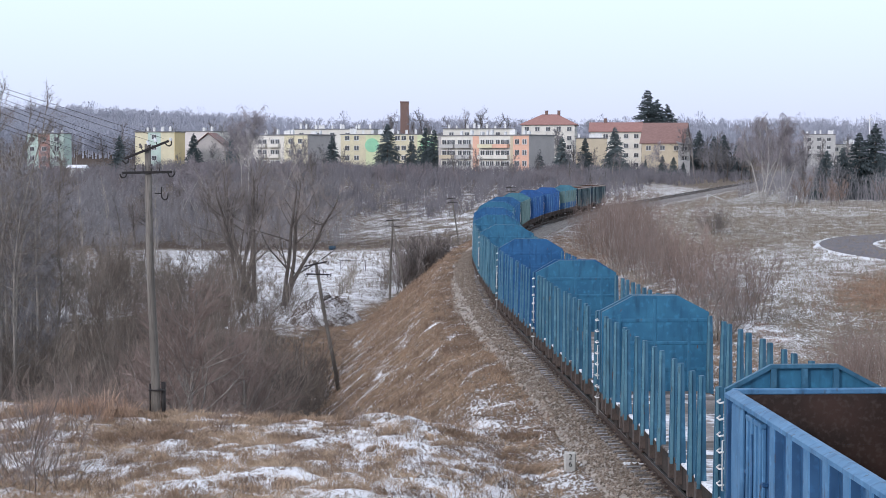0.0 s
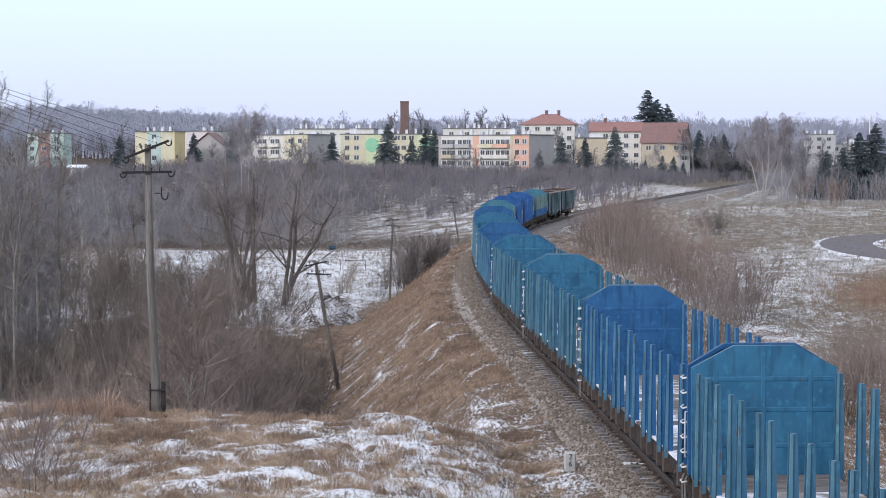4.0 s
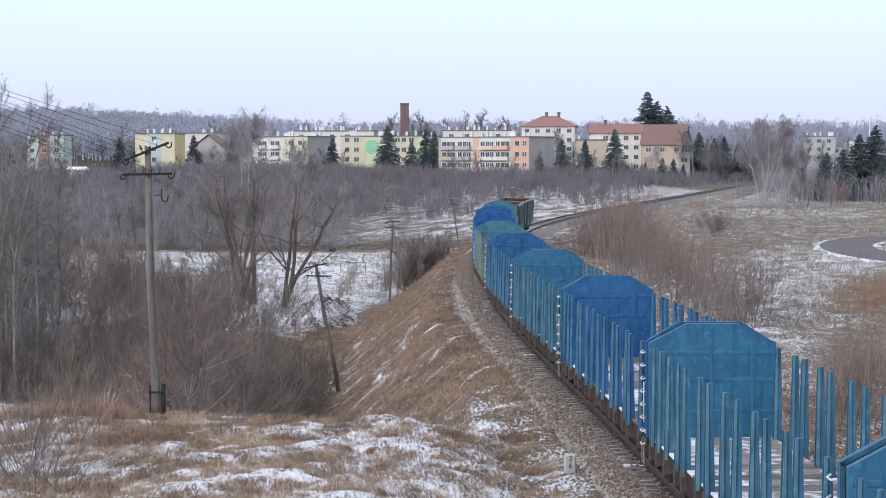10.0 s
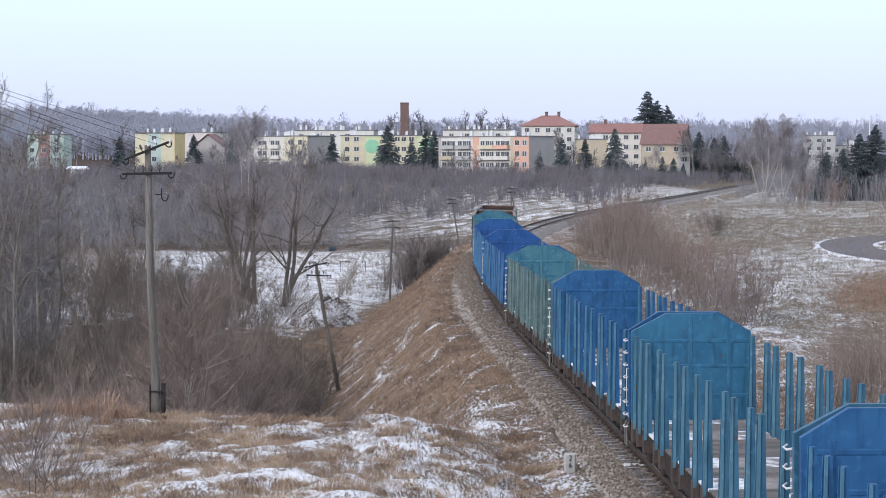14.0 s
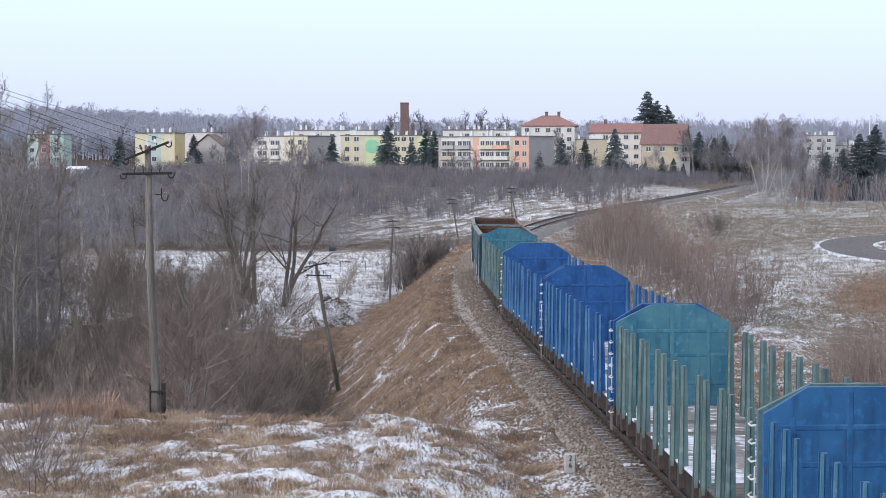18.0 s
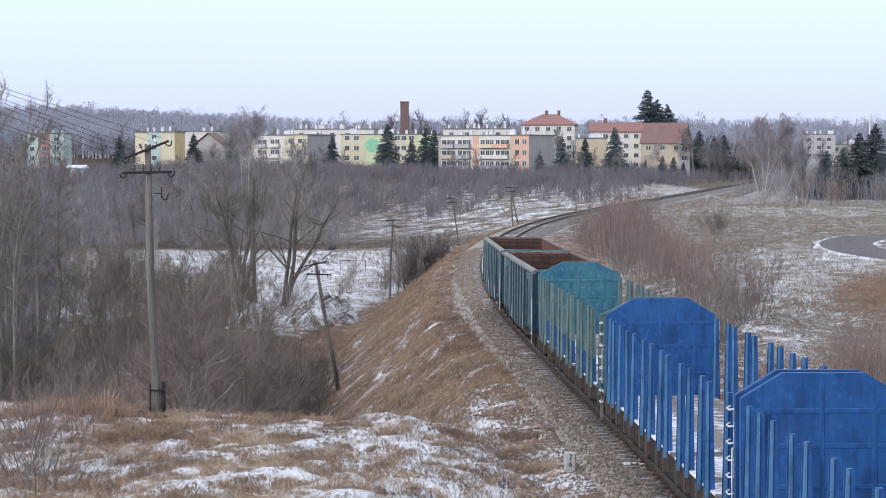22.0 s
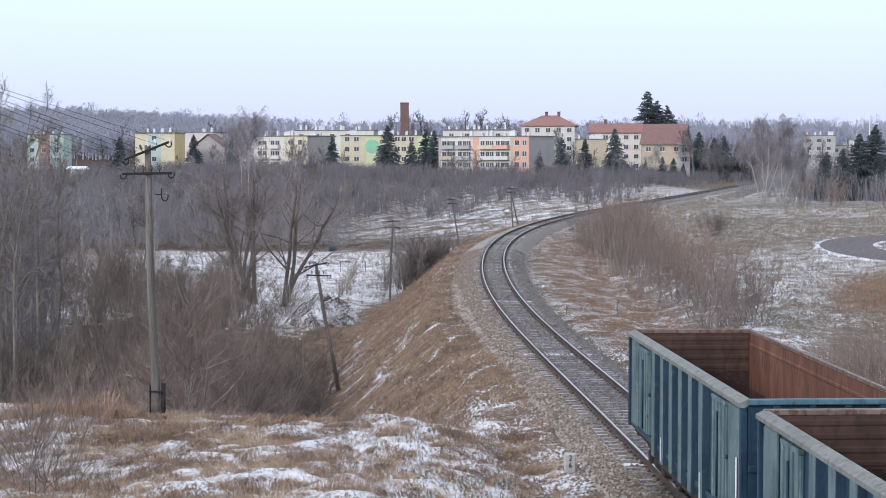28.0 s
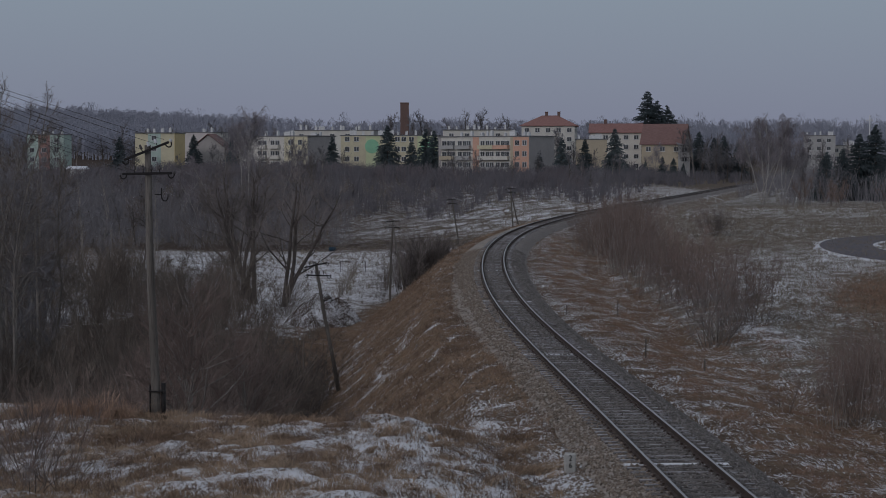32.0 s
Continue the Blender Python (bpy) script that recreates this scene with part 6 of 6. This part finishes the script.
def house(x, y, yaw, w, dep, eave, ridge, hip, wall, roof, cols, rows, label, base=3.0, chimneys=()):
    """A house with a pitched roof whose ridge runs along its own x; hip: how far the ridge stops short of the ends."""
    b = tagged(empty("house", pose(x, y, base, 0, 0, yaw)), label, "building", "houses of the town")
    bm = bmesh.new()
    if hip:
        box(bm, 0, 0, -4, w, dep, eave)
    else:
        prism(bm, [(0, -4), (dep, -4), (dep, eave), (dep / 2, ridge - .15), (0, eave)], "x", 0, w)
    part("wall", bm, wall, b)
    bm = bmesh.new()
    o = .55
    lo = eave - .12
    c = [(-o, -o, lo), (w + o, -o, lo), (w + o, dep + o, lo), (-o, dep + o, lo), ((hip or -o), dep / 2, ridge), (w - (hip or -o), dep / 2, ridge)]
    lowv, upv = [bm.verts.new(p) for p in c], [bm.verts.new((p[0], p[1], p[2] + .22)) for p in c]
    for g, flip in ((upv, 0), (lowv, 1)):
        for q in ((0, 1, 5, 4), (2, 3, 4, 5), (1, 2, 5), (3, 0, 4)):
            if not hip and len(q) == 3:
                continue
            bm.faces.new([g[i] for i in (q[::-1] if flip else q)])
    for i, j in ((0, 1), (2, 3)) + (((1, 2), (3, 0)) if hip else ((1, 5), (5, 2), (3, 4), (4, 0))):
        bm.faces.new((lowv[i], lowv[j], upv[j], upv[i]))
    part("roof", bm, roof, b, "tiled pitched roof")
    for r in range(rows):
        for k in range(cols):
            set_window(b, pose((k + .5) * w / cols - .75, -.05, eave - 2.1 - 2.9 * r))
    for k in range(max(2, int(dep / 4))):
        for r in range(rows):
            set_window(b, pose(w + .05, (k + .5) * dep / max(2, int(dep / 4)) - .75, eave - 2.1 - 2.9 * r, 0, 0, 90))
    for cx in chimneys:
        bm = bmesh.new()
        box(bm, cx, dep / 2 - .4, ridge - .6, cx + .9, dep / 2 + .4, ridge + 1.3)
        box(bm, cx - .1, dep / 2 - .5, ridge + 1.3, cx + 1.0, dep / 2 + .5, ridge + 1.45)
        part("chimney", bm, BRICK, b)
    return b


house(25.2, 606, -8, 17, 13, 13.6, 16.8, 6.0, WALLS["white"], ROOFTILE, 5, 4, "tall white house with a hipped red roof", base=3.6, chimneys=(7, 11))
house(45, 577, -6, 15.5, 11, 11.6, 14.3, 0, WALLS["white"], ROOFTILE, 5, 4, "long white house with a red tiled roof", base=3.0, chimneys=(4,))
house(59.5, 566, -16, 12.6, 12, 8.2, 14.2, 0, WALLS["tan"], ROOFBROWN, 3, 1, "tan house with a big brown-red roof", base=2.8)
house(-63.4, 548, 84, 10, 9.6, 7.6, 11.6, 0, WALLS["brown"], ROOFBROWN, 2, 1, "brown-walled gabled house before the blocks", base=2.2)
house(70.2, 562, 6, 3.4, 8, 8.2, 10.0, 0, WALLS["grey"], ROOFFELT, 1, 2, "narrow grey annex with a low roof", base=2.6)


def brick_chimney():
    t = tagged(empty("brick_tower", pose(-13, 640, 3.5)), "square brown brick tower over the roofs", "tower")
    bm = bmesh.new()
    prism(bm, [(-1.42, -1.42), (1.42, -1.42), (1.42, 1.42), (-1.42, 1.42)], "z", -3, 21.6)
    part("shaft", bm, BRICK, t)
    bm = bmesh.new()
    box(bm, -1.52, -1.52, 21.6, 1.52, 1.52, 22.1, 0, .08)
    part("cap", bm, BRICK, t, "wider brick cap")


brick_chimney()


# ---- small things beside the line ----
def marker_stone():
    x, y = 3.17, 46.8
    t = tagged(empty("hectometre_stone", pose(x, y, -.56, 3, 0, 4)), "white concrete distance stone with black figures", "marker")
    bm = bmesh.new()
    box(bm, -.145, -.09, 0, .145, .09, .55, 0, .035)
    part("stone", bm, plain("whitewashed_concrete", (.46, .46, .44), .85), t)
    for k, (ch, z) in enumerate((("2", .44), ("6", .26))):
        cu = bpy.data.curves.new("figure", "FONT")
        cu.body, cu.size, cu.extrude, cu.align_x, cu.align_y = ch, .20, .004, "CENTER", "CENTER"
        tmp = new("tmp", cu)
        me = bpy.data.meshes.new_from_object(tmp.evaluated_get(bpy.context.evaluated_depsgraph_get()))
        bpy.data.objects.remove(tmp)
        me.materials.clear()
        me.materials.append(IRON)
        piece("figure", me, t, pose(0, -.094, z, 90, 0, 0))


marker_stone()


def side_road():
    """A narrow asphalt road that bends on the field, edged with snow."""
    g = tagged(empty("side_road"), "bend of a narrow asphalt road edged with snow", "road", kind="structure")
    cx, cy, r0 = 50.4, 158, 18.0
    for name, ra, rb, lift, mat in (("snow_verge", r0 - 4.8, r0 + .55, .05, SNOWY), ("asphalt", r0 - 4.4, r0, .10, ASPHALT)):
        v, f = [], []
        n = 60
        for i in range(n + 1):
            a = radians(60 + 250 * i / n)
            for r in (ra - .1, ra, rb, rb + .1):
                wob = .25 * math.sin(i * 1.7 + r) if mat is SNOWY else 0
                x, y = cx + (r + wob) * math.cos(a), cy + (r + wob) * math.sin(a) * 1.5
                v.append((x, y, ground_z(x, y) + (lift if r in (ra, rb) else -.1)))
        for i in range(n):
            for k in range(3):
                o = i * 4 + k
                f.append((o, o + 1, o + 5, o + 4))
        piece(name, mesh_of(name, v, f, [mat]), g)


side_road()


def shed():
    """A low shed with snow on its roof, among the trees below the blocks."""
    t = tagged(empty("garden_shed", pose(-92.5, 478, ground_z(-92.5, 478), 0, 0, -8)), "low grey shed with a snow-covered roof", "shed")
    bm = bmesh.new()
    box(bm, -2.2, -1.5, -.3, 2.2, 1.5, 2.3)
    part("wall", bm, WALLS["grey"], t)
    bm = bmesh.new()
    prism(bm, [(-1.8, 2.3), (1.8, 2.3), (1.8, 2.45), (0, 3.2), (-1.8, 2.45)], "x", -2.5, 2.5)
    part("roof", bm, SNOWY, t, "roof under snow")


shed()


def barrel():
    t = tagged(empty("plastic_barrel", pose(-17.1, 291, ground_z(-17.1, 291))), "dark blue plastic barrel lying in the snowy meadow", "barrel")
    bm = bmesh.new()
    tube(bm, [(-.55, 0, .36), (-.5, 0, .36), (-.2, 0, .36), (.2, 0, .36), (.5, 0, .36), (.55, 0, .36)], [.28, .34, .37, .37, .34, .28], n=16)
    part("drum", bm, PAINTS["slate"], t)


barrel()


def field_fence():
    g = tagged(empty("field_fence"), "low fence of thin weathered wooden posts", "fence")
    bm = bmesh.new()
    rod(bm, (0, 0, -.3), (.02, 0, 1.25), .05, .045, n=6)
    me = bpy.data.meshes.new("post")
    bm.to_mesh(me)
    bm.free()
    me.materials.append(PALEBARK)
    for i in range(26):
        x, y = 45.5 + i * .62, 252 + .25 * math.sin(i * 2.1)
        piece("post", me, g, pose(x, y, ground_z(x, y), 0, random.Random(i).uniform(-4, 4), 0))


field_fence()


def meadow_fence():
    g = tagged(empty("meadow_fence"), "row of thin pale posts across the snowy meadow", "fence")
    bm = bmesh.new()
    rod(bm, (0, 0, -.3), (.03, 0, 1.5), .045, .035, n=6)
    me = keep("post", bm, PALEBARK)
    for i in range(16):
        x, y = -11.3 + i * .07, 245 - i * 3.9
        piece("post", me, g, pose(x, y, ground_z(x, y), 0, random.Random(i + 50).uniform(-5, 5), 0))


def rubble_heap():
    """A low heap of broken concrete and earth, half under snow."""
    rng = random.Random(8)
    x0, y0 = -10.0, 158.0
    t = tagged(empty("rubble_heap", pose(x0, y0, ground_z(x0, y0))), "low heap of rubble and earth half under snow", "heap")
    n, m = 40, 60
    v, f, cover = [], [], []
    for i in range(m + 1):
        for j in range(n + 1):
            a, b = -1.15 + 2.3 * j / n, -1.15 + 2.3 * i / m
            x, y, r = 3.2 * a, 10.0 * b, min(1, math.hypot(a, b))
            q = noise.noise(Vector((x * .8, y * .5, 2)))
            z = 2.3 * max(0, 1 - r * r) * (.75 + .5 * q) + .22 * noise.noise(Vector((x * 2.6, y * 2.0, 5))) * (1 - r ** 4) - .12 * r ** 4
            v.append((x, y, z + ground_z(x0 + x, y0 + y) - ground_z(x0, y0)))
            cover.append(.47 + .25 * noise.noise(Vector((x * 1.3, y * .7, 8))))
    for i in range(m):
        for j in range(n):
            o = i * (n + 1) + j
            f.append((o, o + 1, o + n + 2, o + n + 1))
    me = mesh_of("mound", v, f, [EARTH], smooth=True)
    me.attributes.new("snow", "FLOAT", "POINT").data.foreach_set("value", cover)
    me.attributes.new("soil", "FLOAT", "POINT").data.foreach_set("value", [.95] * len(cover))
    piece("mound", me, t, label="dug earth under broken snow")
    chunk = []
    for mat in (STONEDARK, GRIME):
        bm = bmesh.new()
        vs = [bm.verts.new((rng.uniform(-.3, .3), rng.uniform(-.3, .3), rng.uniform(-.2, .22))) for _ in range(10)]
        bmesh.ops.convex_hull(bm, input=vs)
        chunk.append(keep("chunk", bm, mat))
    for _ in range(60):
        a, r = rng.uniform(0, 6.28), rng.random() ** .6
        x, y = 2.6 * r * math.cos(a), 9.0 * r * math.sin(a)
        z = 2.0 * (1 - r * r) + ground_z(x0 + x, y0 + y) - ground_z(x0, y0)
        piece("chunk", rng.choice(chunk), t, pose(x, y, z * rng.uniform(.6, 1.0), rng.uniform(-30, 30), rng.uniform(-30, 30), rng.uniform(0, 360)) @ Matrix.Scale(rng.uniform(.5, 1.1), 4))


meadow_fence()
rubble_heap()


def field_gate():
    """A thin steel pipe gate standing in the meadow."""
    x, y = -11.5, 240
    t = tagged(empty("pipe_gate", pose(x, y, ground_z(x, y))), "thin grey steel pipe gate standing in the snowy meadow", "gate")
    for q in (-1.6, 1.6):
        bm = bmesh.new()
        rod(bm, (q, 0, -.3), (q, 0, 1.45), .04, n=6)
        part("post", bm, IRON, t)
    bm = bmesh.new()
    rod(bm, (-1.6, 0, 1.4), (1.6, 0, 1.3), .028, n=6)
    part("rail", bm, IRON, t)


def track_handrail():
    """A white pipe rail beside the far curve of the line."""
    x, y = 49.4, 352
    t = tagged(empty("white_handrail", pose(x, y, ground_z(x, y), 0, 0, -8)), "white pipe handrail beside the far bend of the track", "railing")
    for q, h in ((0, 1.15), (1.5, .65), (3.0, .15)):
        bm = bmesh.new()
        rod(bm, (q, 0, -.5), (q, 0, h), .05, n=6)
        part("post", bm, WHITEPAINT, t)
    bm = bmesh.new()
    rod(bm, (0, 0, 1.15), (3.0, 0, .15), .05, n=6)
    part("rail", bm, WHITEPAINT, t)


def white_mast():
    x, y = 89.9, 398
    z = ground_z(x, y)
    t = tagged(empty("white_mast", pose(x, y, z)), "slim white mast with a short crossarm behind spruces", "mast")
    bm = bmesh.new()
    rod(bm, (0, 0, -.3), (0, 0, 16.0 - z), .13, .10, n=8)
    part("pole", bm, WHITEPAINT, t)
    bm = bmesh.new()
    box(bm, -.75, -.08, 14.9 - z, .75, .08, 15.1 - z)
    part("crossarm", bm, WHITEPAINT, t)


def banded_post():
    x, y = -38.2, 340
    t = tagged(empty("banded_post", pose(x, y, ground_z(x, y))), "white signal post with dark bands among bare trees", "post")
    bm = bmesh.new()
    rod(bm, (0, 0, -.3), (0, 0, 2.4), .07, n=8)
    part("pole", bm, PALEBARK, t)
    for k in range(4):
        bm = bmesh.new()
        box(bm, -.30, -.06, 2.4 + .36 * k, .30, .06, 2.75 + .36 * k)
        part("band", bm, WHITEPAINT if k % 2 == 0 else IRON, t)


field_gate()
track_handrail()
white_mast()
banded_post()


def stakes_by_line():
    for x, y, h in ((10.1, 72.5, .55), (9.2, 99, .8), (8.2, 76, .75), (6.3, 96, .5)):
        t = tagged(empty("survey_peg", pose(x, y, ground_z(x, y))), "thin dark wooden peg in the verge", "peg", "pegs along the verge")
        bm = bmesh.new()
        rod(bm, (0, 0, -.2), (.01, 0, h), .03, n=6)
        part("peg", bm, TIMBER, t)


stakes_by_line()


motions()
